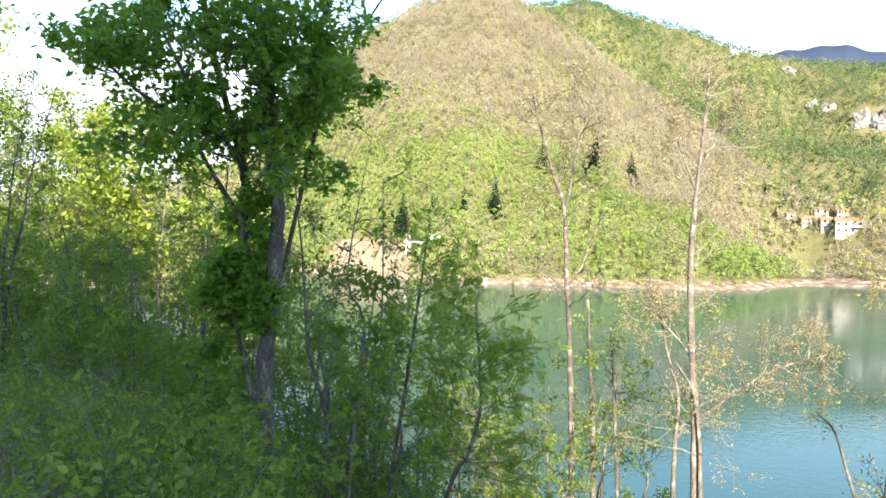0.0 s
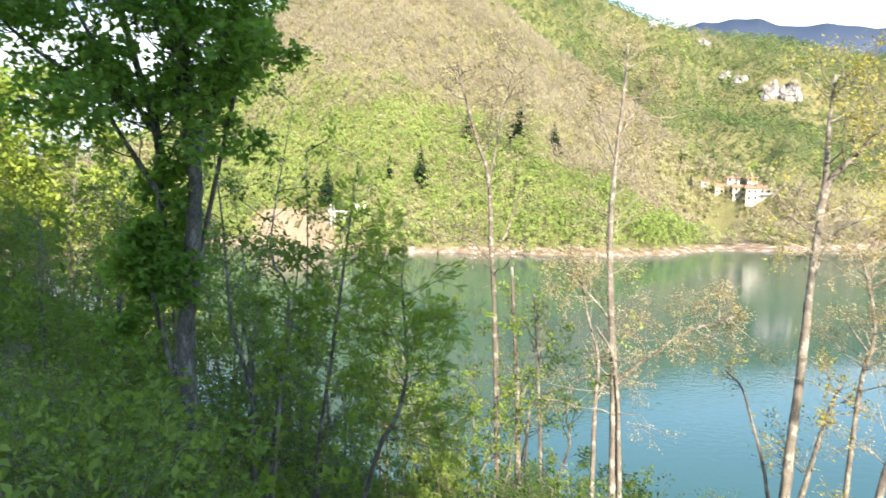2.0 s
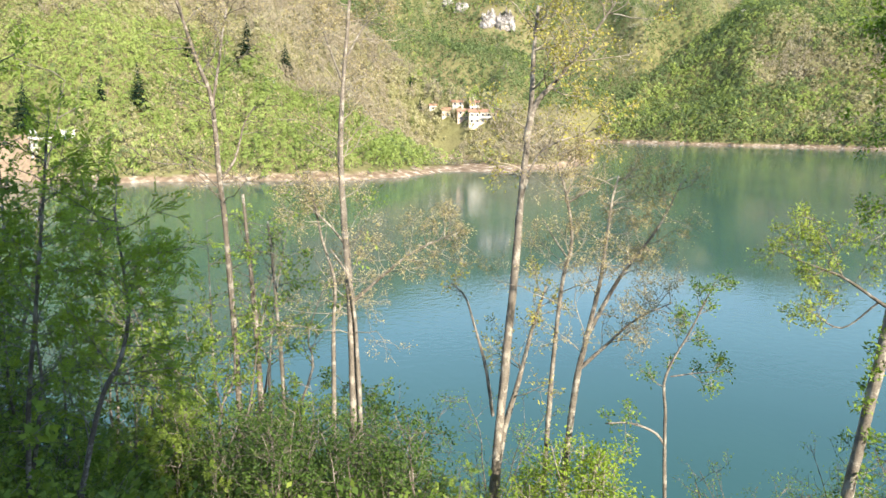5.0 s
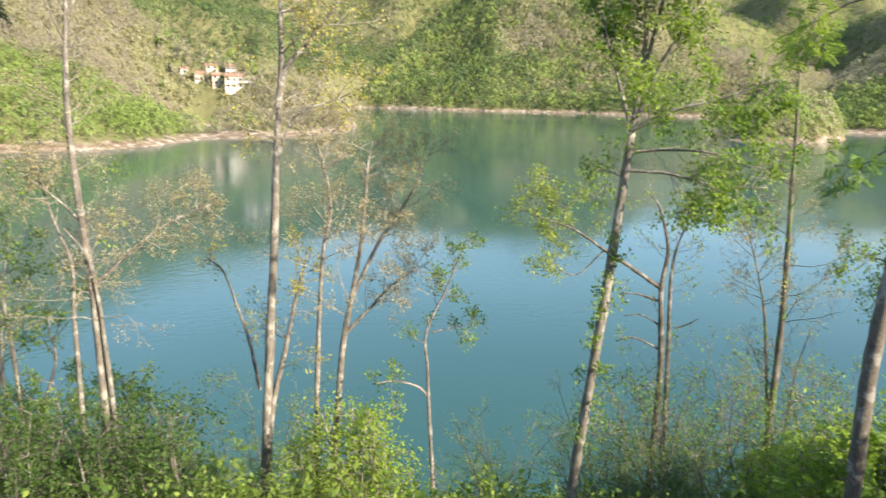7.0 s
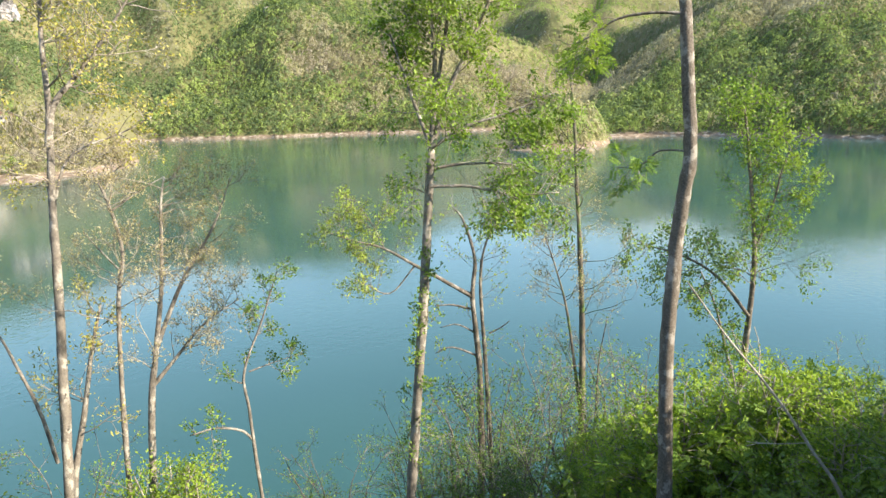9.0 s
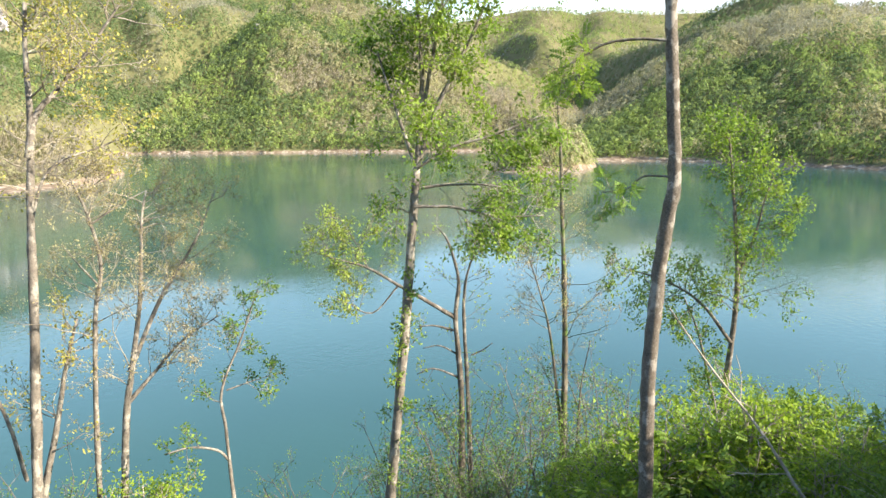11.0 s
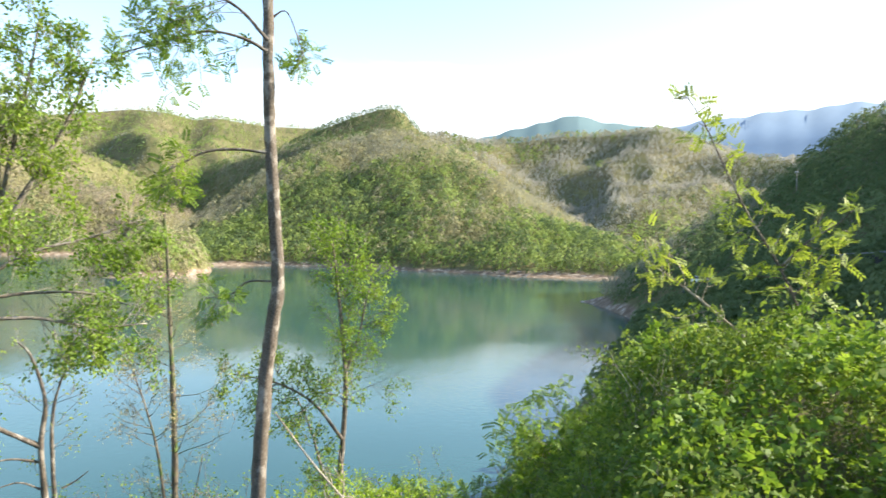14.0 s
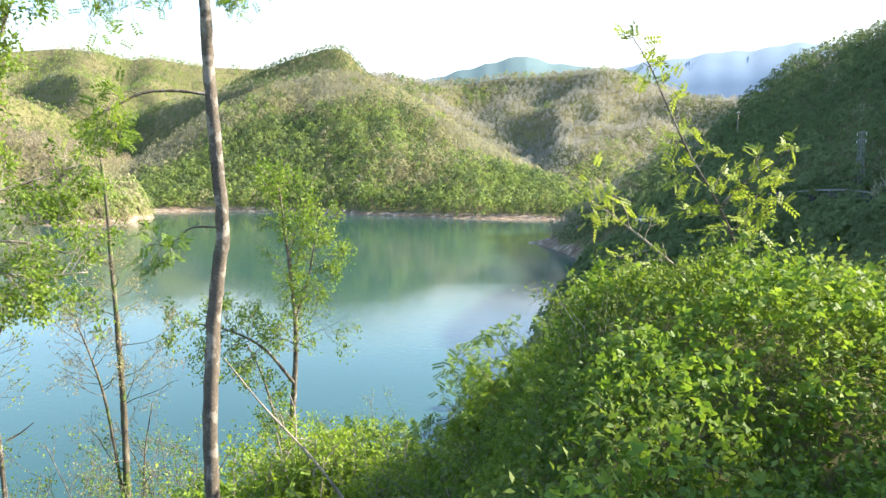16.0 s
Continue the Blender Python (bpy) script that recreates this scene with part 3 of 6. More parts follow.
def patches(p, scale, seed):
    """A slow random field over the places, about -1 to 1."""
    x, y = p[:, 0] / scale + seed, p[:, 1] / scale - seed
    return (np.sin(x * 1.7 + 1.3 * np.sin(y)) + np.sin(y * 2.1 + 1.7 * np.sin(x * 0.8)) + np.sin((x + y) * 0.9)) / 2.2


def wood(hill, spacing, size, pieces, green, dark=0.0, greens=M_WOOD_GREEN, bares=M_WOOD_BARE, buds=M_WOOD_BUD, grain=1.15, mixing=0.22, **kw):
    """Broad-leaved wood on a hill: in leaf low on the slope and in the gullies, budding above."""
    p = scatter(hill, spacing, **kw)
    f = patches(p, 38.0, 3.0) * 0.4 + patches(p, 130.0, 9.0) * 0.35 + rng.normal(0, mixing, len(p)) + green(p[:, 3], p[:, 4])
    s = size * rng.uniform(0.62, 1.22, len(p))
    a, b, d = f > 0.1, (f > -0.22) & (f <= 0.1), (f > 0.1) & (rng.random(len(p)) < dark)
    words = hill.replace("_", " ")
    plant("spring_wood", f"fresh green broad-leaved trees on the {words}", p[a & ~d, :3], s[a & ~d], "leafy", pieces, greens, grain=grain)
    plant("shady_wood", f"deep green and shade-toned broad-leaved trees on the {words}", p[d, :3], s[d], "leafy", pieces, M_WOOD_DARK, grain=grain)
    plant("opening_wood", f"yellowish trees coming into leaf on the {words}", p[b, :3], s[b], "leafy", pieces, buds, grain=grain)
    plant("budding_wood", f"bare and budding brown trees on the {words}", p[~a & ~b, :3], s[~a & ~b], "bare", pieces, bares, grain=grain)


wood("wooded_peak", 4.3, 9.0, 150, lambda az, u: 0.3 - 1.5 * u + np.where(az > 19, 0.12, 0), 0.06, az0=-16, u1=0.3, grain=0.66)
wood("wooded_peak", 4.8, 9.5, 90, lambda az, u: -0.32 - 0.3 * u + np.where(az > 17, 0.15, 0) + np.where((u > 0.9) & (az < 9), 0.7, 0), 0.1, az0=-16, u0=0.3, grain=0.9)
wood("wooded_peak", 6.5, 10.0, 50, lambda az, u: -0.1 - 0.3 * u, 0.1, az0=-30, az1=-16, grain=1.5)
# Dark wood, budding trees too, stands in for the ridge's shade.
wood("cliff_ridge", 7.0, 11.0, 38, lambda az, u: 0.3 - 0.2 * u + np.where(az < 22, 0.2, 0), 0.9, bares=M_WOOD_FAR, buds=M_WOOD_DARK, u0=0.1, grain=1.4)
# Extra dark wood below bearing 46 paints in the flank's shade.
wood("inlet_hill", 5.4, 12.0, 52, lambda az, u: np.where(u < 0.25, 0.6, -0.05) + np.where(az < 46, 0.6, 0.0), 0.6, grain=1.2)
wood("brown_knoll", 6.0, 8.0, 34, lambda az, u: -0.6 + 0 * u, grain=1.5)
wood("side_valley", 7.0, 9.0, 32, lambda az, u: 0.3 + 0 * u, 0.1, grain=1.6)
# Shade on the spur's averted face is put into the wood's colour too.
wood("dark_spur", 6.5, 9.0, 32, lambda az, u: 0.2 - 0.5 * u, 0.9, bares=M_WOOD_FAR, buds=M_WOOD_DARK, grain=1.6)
wood("valley_head", 9.5, 10.0, 22, lambda az, u: 0.25 + 0 * u, 0.25, u0=0.2, bares=M_WOOD_GREY, grain=1.8)
# All dark wood: conifers, with the knob's shade in their colour.
wood("rocky_knob", 6.0, 9.0, 30, lambda az, u: 0.7 + 0 * u, 1.0, grain=1.6)
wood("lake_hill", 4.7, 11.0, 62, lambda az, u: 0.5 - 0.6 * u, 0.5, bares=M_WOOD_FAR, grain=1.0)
wood("shrub_spit", 3.0, 9.0, 60, lambda az, u: 0.0 + 0 * u, 0.0)
# Grey trees here carry the hill's haze in their colour.
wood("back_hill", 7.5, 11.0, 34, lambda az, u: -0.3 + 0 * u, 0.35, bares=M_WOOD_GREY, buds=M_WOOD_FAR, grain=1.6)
# Dark wood, budding trees too, paints this slope as lying in shade.
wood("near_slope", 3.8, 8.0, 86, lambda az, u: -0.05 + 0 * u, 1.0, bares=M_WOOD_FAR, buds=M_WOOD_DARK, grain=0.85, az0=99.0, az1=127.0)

# the hollow between the bank and the next slope
n = 900
az, r = rng.uniform(99, 127, n), np.sqrt(rng.uniform(26.0 ** 2, 165.0 ** 2, n))
z = height(az, r)
p = np.stack([np.sin(np.radians(az)) * r, np.cos(np.radians(az)) * r, z - 0.3], -1)[z > 0.6]
tall = np.clip(r[z > 0.6] * 0.045, 1.6, 5.0) * rng.uniform(0.7, 1.3, len(p))
plant("shady_wood", "dark shrubs and low trees in the hollow beyond the bank", p, tall, "leafy", 110, M_WOOD_DARK)

n = 260
az, r = rng.uniform(85, 99.5, n), np.sqrt(rng.uniform(24.0 ** 2, 90.0 ** 2, n))
z = height(az, r)
dry_land = (z > 0.2) & (z < 12)
p = np.stack([np.sin(np.radians(az)) * r, np.cos(np.radians(az)) * r, z - 0.3], -1)[dry_land]
plant("shady_wood", "dark waterside shrubs below the bank", p, rng.uniform(1.4, 2.8, len(p)), "leafy", 110, M_WOOD_DARK)


# ---------------------------------------------------------------- trees and shrubs on the bank
def leaf_quads(g, at, way, size, kind):
    """Leaves as thin folded blades: quads at the given places, pointing roughly along the given ways."""
    at, way = np.asarray(at, float), np.asarray(way, float)
    n = len(at)
    if not n:
        return np.zeros((0, 3))
    way = way / (np.linalg.norm(way, axis=1)[:, None] + 1e-9)
    up = g.normal(0, 0.55, (n, 3)) + (0, 0, 0.8)
    side = np.cross(way, up)
    side /= np.linalg.norm(side, axis=1)[:, None] + 1e-9
    lift = np.cross(side, way)
    s = size * g.uniform(0.6, 1.25, n)[:, None]

    def blade(base, d, sd, long, wide, fold=0.12):
        mid = base + d * long * 0.45
        return np.stack([base, mid + sd * wide + lift * wide * fold * 2, base + d * long - lift * long * 0.12, mid - sd * wide + lift * wide * fold * 2], 1)

    if kind == "maple":
        out = []
        for a, k in ((0.0, 1.0), (0.95, 0.85), (-0.95, 0.85)):
            d = way * math.cos(a) + side * math.sin(a)
            sd = side * math.cos(a) - way * math.sin(a)
            out.append(blade(at, d, sd, s * k, s * 0.3 * k))
        return np.concatenate(out).reshape(-1, 3)
    if kind == "pinnate":
        out = []
        for k in range(5):
            f = 0.2 + 0.2 * k
            base = at + way * s * f - np.array((0, 0, 0.12)) * s * f * f
            for q in (-1, 1):
                d = side * q * 0.85 + way * 0.5
                sd = way * q * 0.85 - side * 0.5
                out.append(blade(base, d, sd, s * 0.42, s * 0.085))
        out.append(blade(at + way * s, way, side, s * 0.42, s * 0.085))
        return np.concatenate(out).reshape(-1, 3)
    return blade(at, way, side, s, s * 0.26).reshape(-1, 3)


class Grower:
    """Twigs that fork from a line, and the places where leaves sit on them."""

    def __init__(self, seed):
        self.g, self.wood, self.at, self.way = np.random.default_rng(seed), Shape(), [], []

    def twig(self, start, way, length, radius, level, up=0.25, bend=0.25, forks=4, leafy=0.45):
        g = self.g
        n = (2, 4, 5)[level]
        pts, w = [np.asarray(start, float)], np.asarray(way, float) / (np.linalg.norm(way) + 1e-9)
        for k in range(n):
            w = w + g.normal(0, bend, 3) * 0.6 + (0, 0, up * 0.3)
            w /= np.linalg.norm(w)
            pts.append(pts[-1] + w * length / n)
        rad = np.linspace(radius, max(radius * 0.35, 0.0035), n + 1)
        self.wood.tube(pts, rad, 5 if level > 1 else 3, cap=False)
        p = np.array(pts)
        if level:
            for k in range(forks):
                f = g.uniform(0.25, 1.0)
                i = min(int(f * n), n - 1)
                q = p[i] + (p[i + 1] - p[i]) * (f * n - i)
                d = p[i + 1] - p[i]
                d = d / np.linalg.norm(d)
                side = g.normal(size=3)
                side -= d * (side @ d)
                side /= np.linalg.norm(side)
                self.twig(q, d * 0.65 + side * g.uniform(0.5, 0.95), length * g.uniform(0.38, 0.62) * (1.2 - 0.5 * f), rad[i] * 0.6, level - 1, up, bend, forks, leafy)
        if level < 2:
            for f in np.arange(leafy if level == 0 else 0.6, 1.01, 0.16):
                i = min(int(f * n), n - 1)
                self.at.append(p[i] + (p[i + 1] - p[i]) * (f * n - i))
                self.way.append(p[i + 1] - p[i])

    def along(self, line, count, f0, f1, length, radius, level, out=0.9, **kw):
        """Twigs set off along a limb."""
        line = np.asarray(line, float)
        for f in np.sort(self.g.uniform(f0, f1, count)):
            k = f * (len(line) - 1)
            i = min(int(k), len(line) - 2)
            q, d = line[i] + (line[i + 1] - line[i]) * (k - i), line[i + 1] - line[i]
            d = d / np.linalg.norm(d)
            side = self.g.normal(size=3)
            side -= d * (side @ d)
            side /= np.linalg.norm(side)
            self.twig(q, d * (1 - 0.6 * out) + side * out, length * self.g.uniform(0.6, 1.2) * (1.25 - 0.5 * (f - f0) / (f1 - f0 + 1e-9)), radius, level, **kw)

    def leaves(self, each, size, kind, spread=0.06):
        at, way = np.array(self.at), np.array(self.way)
        at, way = np.repeat(at, each, 0), np.repeat(way, each, 0)
        way = way / (np.linalg.norm(way, axis=1)[:, None] + 1e-9) * 0.7 + self.g.normal(0, 0.65, at.shape) - (0, 0, 0.15)
        return leaf_quads(self.g, at + self.g.normal(0, spread, at.shape), way, size, kind)


def rooted(line):
    """Carry a stem on down into the ground."""
    p = [np.array(q, float) for q in line]
    d = (p[0] - p[1]) / np.linalg.norm(p[0] - p[1])
    d = d * (0.5, 0.5, 1)
    q = p[0].copy()
    for _ in range(200):
        if q[2] < ground_z(q[0], q[1]) - 0.25:
            break
        q = q + d / abs(d[2]) * 0.1
    return [q] + p if np.linalg.norm(q - p[0]) > 0.15 else p


def tree(name, label, category, seed, stems, limbs, bark, leaf, sprays, per=3, size=0.07, kind="simple", spread=0.06, group=""):
    """A standing tree: its stems and limbs as lines with radii at both ends, and sprays of twigs set along them."""
    foot = rooted(stems[0][0])[0]
    ob = thing(name, label, category, group, foot)
    g = Grower(seed)
    lines = []
    for k, (line, r0, r1) in enumerate(list(stems) + list(limbs)):
        p = smooth_line(rooted(line) if k < len(stems) else line, 5)
        lines.append(p)
        s = Shape()
        rad = np.linspace(r0, r1, len(p))
        rad = rad[:, None] * (1 + 0.09 * g.g.normal(size=(len(p), 10)))
        if k < len(stems):
            rad[:3] *= np.array([1.35, 1.15, 1.05])[:, None]
        s.tube(p - foot, rad if r0 > 0.02 else rad[:, :5], 10 if r0 > 0.02 else 5)
        part("trunk" if k < len(stems) else "limb", s, bark, ob, smooth=True)
    for which, count, f0, f1, length, radius, level, kw in sprays:
        if group == "bare trees by the lake":       # long crooked twigs, little leaf
            count, length, radius, kw = int(count * 1.25), length * 1.3, radius * 1.3, dict(kw, bend=0.4, forks=4)
        g.along(lines[which] - foot, count, f0, f1, length, radius, level, **kw)
    if g.wood.count:
        part("spray", g.wood, M_TWIG if bark is M_BARK_BIRCH else bark, ob, smooth=True, kind="stuff")
    if per and g.at:
        part("crown", tri_mesh("crown", g.leaves(per, size, kind, spread), leaf, 4), leaf, ob)
    return ob


soft = dict(up=0.2, bend=0.3)
low = dict(up=-0.05, bend=0.3)
level_spray = dict(up=-0.06, bend=0.14, forks=4)
up_few = dict(up=0.2, bend=0.3, forks=2)

tree("maple", "dark-leaved maple with a grey lichen-spotted trunk", "tree", 11,
     [([(-2.4, 8.68, 18.84), (-2.48, 8.65, 19.88), (-2.49, 8.65, 20.3), (-2.41, 8.67, 20.84), (-2.36, 8.69, 21.73), (-2.34, 8.69, 22.13), (-2.36, 8.69, 22.44)], 0.108, 0.08)],
     [([(-2.36, 8.69, 22.44), (-2.43, 8.67, 23.01), (-2.48, 8.65, 23.81), (-2.57, 8.63, 24.59), (-2.6, 8.62, 25.38)], 0.085, 0.04), ([(-2.29, 8.5, 22.36), (-2.14, 8.54, 22.8), (-1.99, 8.57, 23.4), (-1.86, 8.6, 24.06), (-1.67, 8.64, 24.73)], 0.06, 0.03), ([(-2.51, 8.96, 20.52), (-2.75, 8.88, 20.95), (-2.79, 8.87, 21.72), (-2.81, 8.87, 22.62), (-3.01, 8.8, 23.43), (-3.19, 8.74, 24.23), (-3.31, 8.69, 25.15)], 0.075, 0.03),
      ([(-2.66, 8.7, 21.79), (-3, 8.59, 22.39), (-3.42, 8.44, 23.11), (-3.91, 8.22, 23.52), (-4.32, 8.01, 23.98)], 0.035, 0.012), ([(-2.73, 8.68, 22.6), (-3.18, 8.53, 23.32), (-3.53, 8.39, 24.01), (-3.8, 8.27, 24.74)], 0.035, 0.012), ([(-2.66, 8.7, 19.87), (-2.85, 8.64, 20.84), (-2.91, 8.62, 21.38)], 0.03, 0.015)],
     M_BARK_MAPLE, M_MAPLE,
     [(1, 20, 0.0, 1, 0.95, 0.013, 2, soft), (2, 15, 0.05, 1, 0.8, 0.012, 2, soft), (3, 19, 0.3, 1, 1.1, 0.013, 2, soft),
      (4, 12, 0.2, 1, 0.75, 0.01, 2, soft), (5, 12, 0.15, 1, 0.9, 0.01, 2, soft), (3, 12, 0.05, 0.4, 0.5, 0.008, 2, low), (6, 12, 0.2, 1, 0.42, 0.008, 2, low),
      (0, 3, 0.75, 0.98, 0.35, 0.006, 1, low)],
     2, 0.08, "maple", 0.08)
# The bright lime leaf stands in for soft light on this sapling.
tree("ash_sapling", "slender sapling with feathery green leaves", "tree", 13, [([(-1.1, 9.94, 18.34), (-0.94, 9.96, 19.45), (-0.81, 9.97, 20.39), (-0.7, 9.98, 21.17), (-0.62, 9.98, 21.79)], 0.035, 0.012)], [], M_BARK_DARK, M_LIME,
     [(0, 34, 0.15, 1, 0.95, 0.008, 1, dict(up=0.02, bend=0.2, forks=5))], 1, 0.13, "pinnate", 0.05, "saplings on the bank")
# Light is put into the leaf colour here as well.
tree("ash_sapling", "bent sapling with feathery green leaves", "tree", 14, [([(-0.29, 9, 18.57), (-0.02, 9, 19.14), (0.12, 9, 19.71), (0.1, 9, 20.28), (0.05, 9, 20.98)], 0.035, 0.01)], [], M_BARK_DARK, M_LIME,
     [(0, 34, 0.1, 1, 0.9, 0.008, 1, dict(up=0.02, bend=0.2, forks=5))], 1, 0.13, "pinnate", 0.05, "saplings on the bank")
tree("ash_sapling", "crooked pale-stemmed sapling, sparsely leaved", "tree", 15, [([(-1.77, 10.86, 18.68), (-1.65, 10.88, 19.46), (-1.53, 10.89, 20.4), (-1.45, 10.91, 21.08)], 0.028, 0.01)], [], M_TWIG, M_SHADE,
     [(0, 16, 0.35, 1, 0.6, 0.008, 1, dict(up=0.15, bend=0.25, forks=4))], 2, 0.14, "simple", 0.05, "saplings on the bank")

tree("alder", "thin dark-stemmed alder, nearly bare with a few yellow buds", "tree", 21, [([(2.22, 15.85, 16.14), (2.12, 15.86, 19.49), (2.04, 15.87, 20.72), (1.96, 15.88, 22.3), (1.73, 15.91, 23.03), (1.41, 15.94, 24.19), (1.28, 15.95, 24.73)], 0.075, 0.024)],
     [([(2.05, 15.87, 20.65), (2.36, 15.83, 21.09), (2.58, 15.79, 21.82), (2.81, 15.75, 22.19)], 0.03, 0.012), ([(2.05, 15.87, 20.47), (1.52, 15.93, 20.95), (0.79, 15.98, 21.06), (0.29, 16, 21.42)], 0.02, 0.007), ([(1.96, 15.88, 22.18), (2.09, 15.87, 22.79), (2.31, 15.84, 24), (2.64, 15.78, 25.19)], 0.035, 0.01)], M_BARK_DARK, M_BUD,
     [(0, 20, 0.35, 1, 0.8, 0.009, 2, soft), (3, 14, 0.2, 1, 0.8, 0.009, 2, soft), (1, 5, 0.3, 1, 0.5, 0.007, 1, soft), (2, 6, 0.3, 1, 0.5, 0.006, 1, low)],
     1, 0.055, "simple", 0.05, "bare trees by the lake")
tree("alder", "thin broken-topped dark alder stem", "tree", 22, [([(2.68, 15.78, 16.06), (2.62, 15.79, 18.04), (2.55, 15.8, 19.26), (2.49, 15.81, 20.36)], 0.075, 0.03)], [], M_BARK_DARK, M_SHADE,
     [(0, 12, 0.3, 1, 0.6, 0.01, 1, low)], 1, 0.06, "simple", 0.05, "bare trees by the lake")
tree("alder", "thin grey alder stem with few twigs", "tree", 23, [([(3.17, 15.69, 16.11), (3.08, 15.7, 18.07), (3.03, 15.71, 19.04), (2.97, 15.73, 19.77)], 0.055, 0.02)], [], M_BARK_MAPLE, M_SHADE,
     [(0, 12, 0.3, 1, 0.6, 0.009, 1, low)], 1, 0.06, "simple", 0.05, "bare trees by the lake")
tree("poplar", "tall pale-barked poplar with opening yellowish leaves", "tree", 24,
     [([(3.96, 12.91, 17.18), (3.94, 12.92, 18.59), (3.87, 12.93, 19.79), (3.82, 12.95, 20.98), (3.84, 12.95, 21.97), (3.92, 12.92, 22.95), (4.01, 12.89, 23.93), (4.04, 12.88, 24.6)], 0.088, 0.018), ([(3.64, 13.11, 17.1), (3.66, 13.1, 18.13), (3.69, 13.09, 18.95), (3.49, 13.15, 19.74), (3.33, 13.19, 20.65)], 0.05, 0.015), ([(4.03, 12.78, 17.23), (3.97, 12.8, 18.43), (3.86, 12.83, 19.11), (3.58, 12.92, 19.59)], 0.05, 0.012)],
     [([(3.96, 12.91, 18.54), (4.46, 12.74, 19), (4.92, 12.58, 19.4), (5.35, 12.4, 19.67), (5.81, 12.19, 19.86)], 0.035, 0.009), ([(3.91, 12.93, 19.59), (3.64, 13, 19.97), (3.36, 13.08, 20.26), (3.07, 13.15, 20.55)], 0.025, 0.008), ([(3.92, 12.92, 22.95), (4.24, 12.82, 23.53), (4.61, 12.69, 23.9)], 0.02, 0.006), ([(3.88, 12.93, 22.56), (3.57, 13.02, 23.45), (3.42, 13.06, 24.05)], 0.02, 0.006)], M_BARK_BIRCH, M_BUD,
     [(0, 26, 0.5, 1, 0.75, 0.008, 2, soft), (3, 20, 0.25, 1, 0.6, 0.007, 2, soft), (1, 10, 0.4, 1, 0.7, 0.007, 2, soft),
      (4, 10, 0.2, 1, 0.6, 0.006, 2, soft), (5, 7, 0.3, 1, 0.5, 0.006, 2, soft), (6, 7, 0.3, 1, 0.5, 0.006, 2, soft), (0, 8, 0.15, 0.5, 0.7, 0.008, 2, soft)],
     2, 0.042, "simple", 0.05, "bare trees by the lake")
tree("poplar", "tall forked poplar, mottled pale bark, yellow-green young leaves", "tree", 25,
     [([(6.27, 11.52, 14.25), (6.37, 11.47, 16.1), (6.46, 11.42, 17.64), (6.58, 11.36, 19.31), (6.65, 11.32, 20.71), (6.76, 11.26, 22.14), (6.78, 11.24, 23.14), (6.83, 11.21, 23.85)], 0.112, 0.028), ([(6.51, 11.62, 15.78), (6.78, 11.47, 17.11), (6.99, 11.35, 18.2), (7.18, 11.24, 18.94)], 0.07, 0.02)],
     [([(6.69, 11.29, 21.57), (6.82, 11.22, 22.19), (7.16, 11.02, 22.66), (7.52, 10.78, 23.21), (7.91, 10.51, 23.9)], 0.06, 0.015), ([(6.17, 11.35, 16.54), (6.03, 11.42, 17.52), (5.84, 11.51, 18.27), (5.69, 11.58, 18.79), (5.45, 11.69, 19.06)], 0.035, 0.01), ([(6.63, 11.33, 20.51), (6.92, 11.16, 21.39), (7.58, 10.74, 21.73), (7.98, 10.46, 21.97)], 0.025, 0.008)], M_BARK_BIRCH, M_GOLD,
     [(0, 14, 0.6, 1, 0.8, 0.01, 2, soft), (2, 16, 0.25, 1, 0.8, 0.01, 2, soft), (1, 10, 0.4, 1, 0.6, 0.008, 2, soft),
      (3, 5, 0.7, 1, 0.3, 0.006, 1, soft), (4, 7, 0.3, 1, 0.5, 0.006, 2, soft)],
     1, 0.065, "simple", 0.06, "bare trees by the lake")
tree("poplar", "two-stemmed pale poplar with many thin bare boughs", "tree", 26,
     [([(7.12, 11.04, 14.74), (7.18, 11, 16.93), (7.3, 10.93, 18.98), (7.43, 10.85, 19.8), (7.33, 10.91, 20.61), (7.15, 11.02, 21.24)], 0.06, 0.016), ([(7.41, 10.86, 14.71), (7.5, 10.8, 16.23), (7.59, 10.74, 17.35), (7.71, 10.65, 18.12), (7.88, 10.54, 19.28), (7.97, 10.47, 20.51), (8.05, 10.41, 21)], 0.085, 0.014)],
     [([(7.62, 10.72, 17.46), (7.95, 10.48, 17.89), (8.36, 10.17, 18.43), (8.84, 9.77, 18.81)], 0.04, 0.008), ([(7.68, 10.68, 18.01), (8.12, 10.36, 19.17), (8.6, 9.98, 20.11), (8.86, 9.75, 20.92)], 0.045, 0.008), ([(7.38, 10.88, 19.5), (7.14, 11.03, 19.91), (6.98, 11.13, 20.21)], 0.02, 0.007), ([(7.36, 10.89, 20.51), (7.73, 10.64, 20.8), (8.05, 10.41, 21)], 0.02, 0.007)], M_BARK_BIRCH, M_BUD,
     [(0, 18, 0.45, 1, 0.75, 0.008, 2, soft), (1, 18, 0.5, 1, 0.75, 0.008, 2, soft), (2, 14, 0.3, 1, 0.6, 0.007, 2, soft), (3, 14, 0.3, 1, 0.6, 0.007, 2, soft)],
     2, 0.042, "simple", 0.05, "bare trees by the lake")
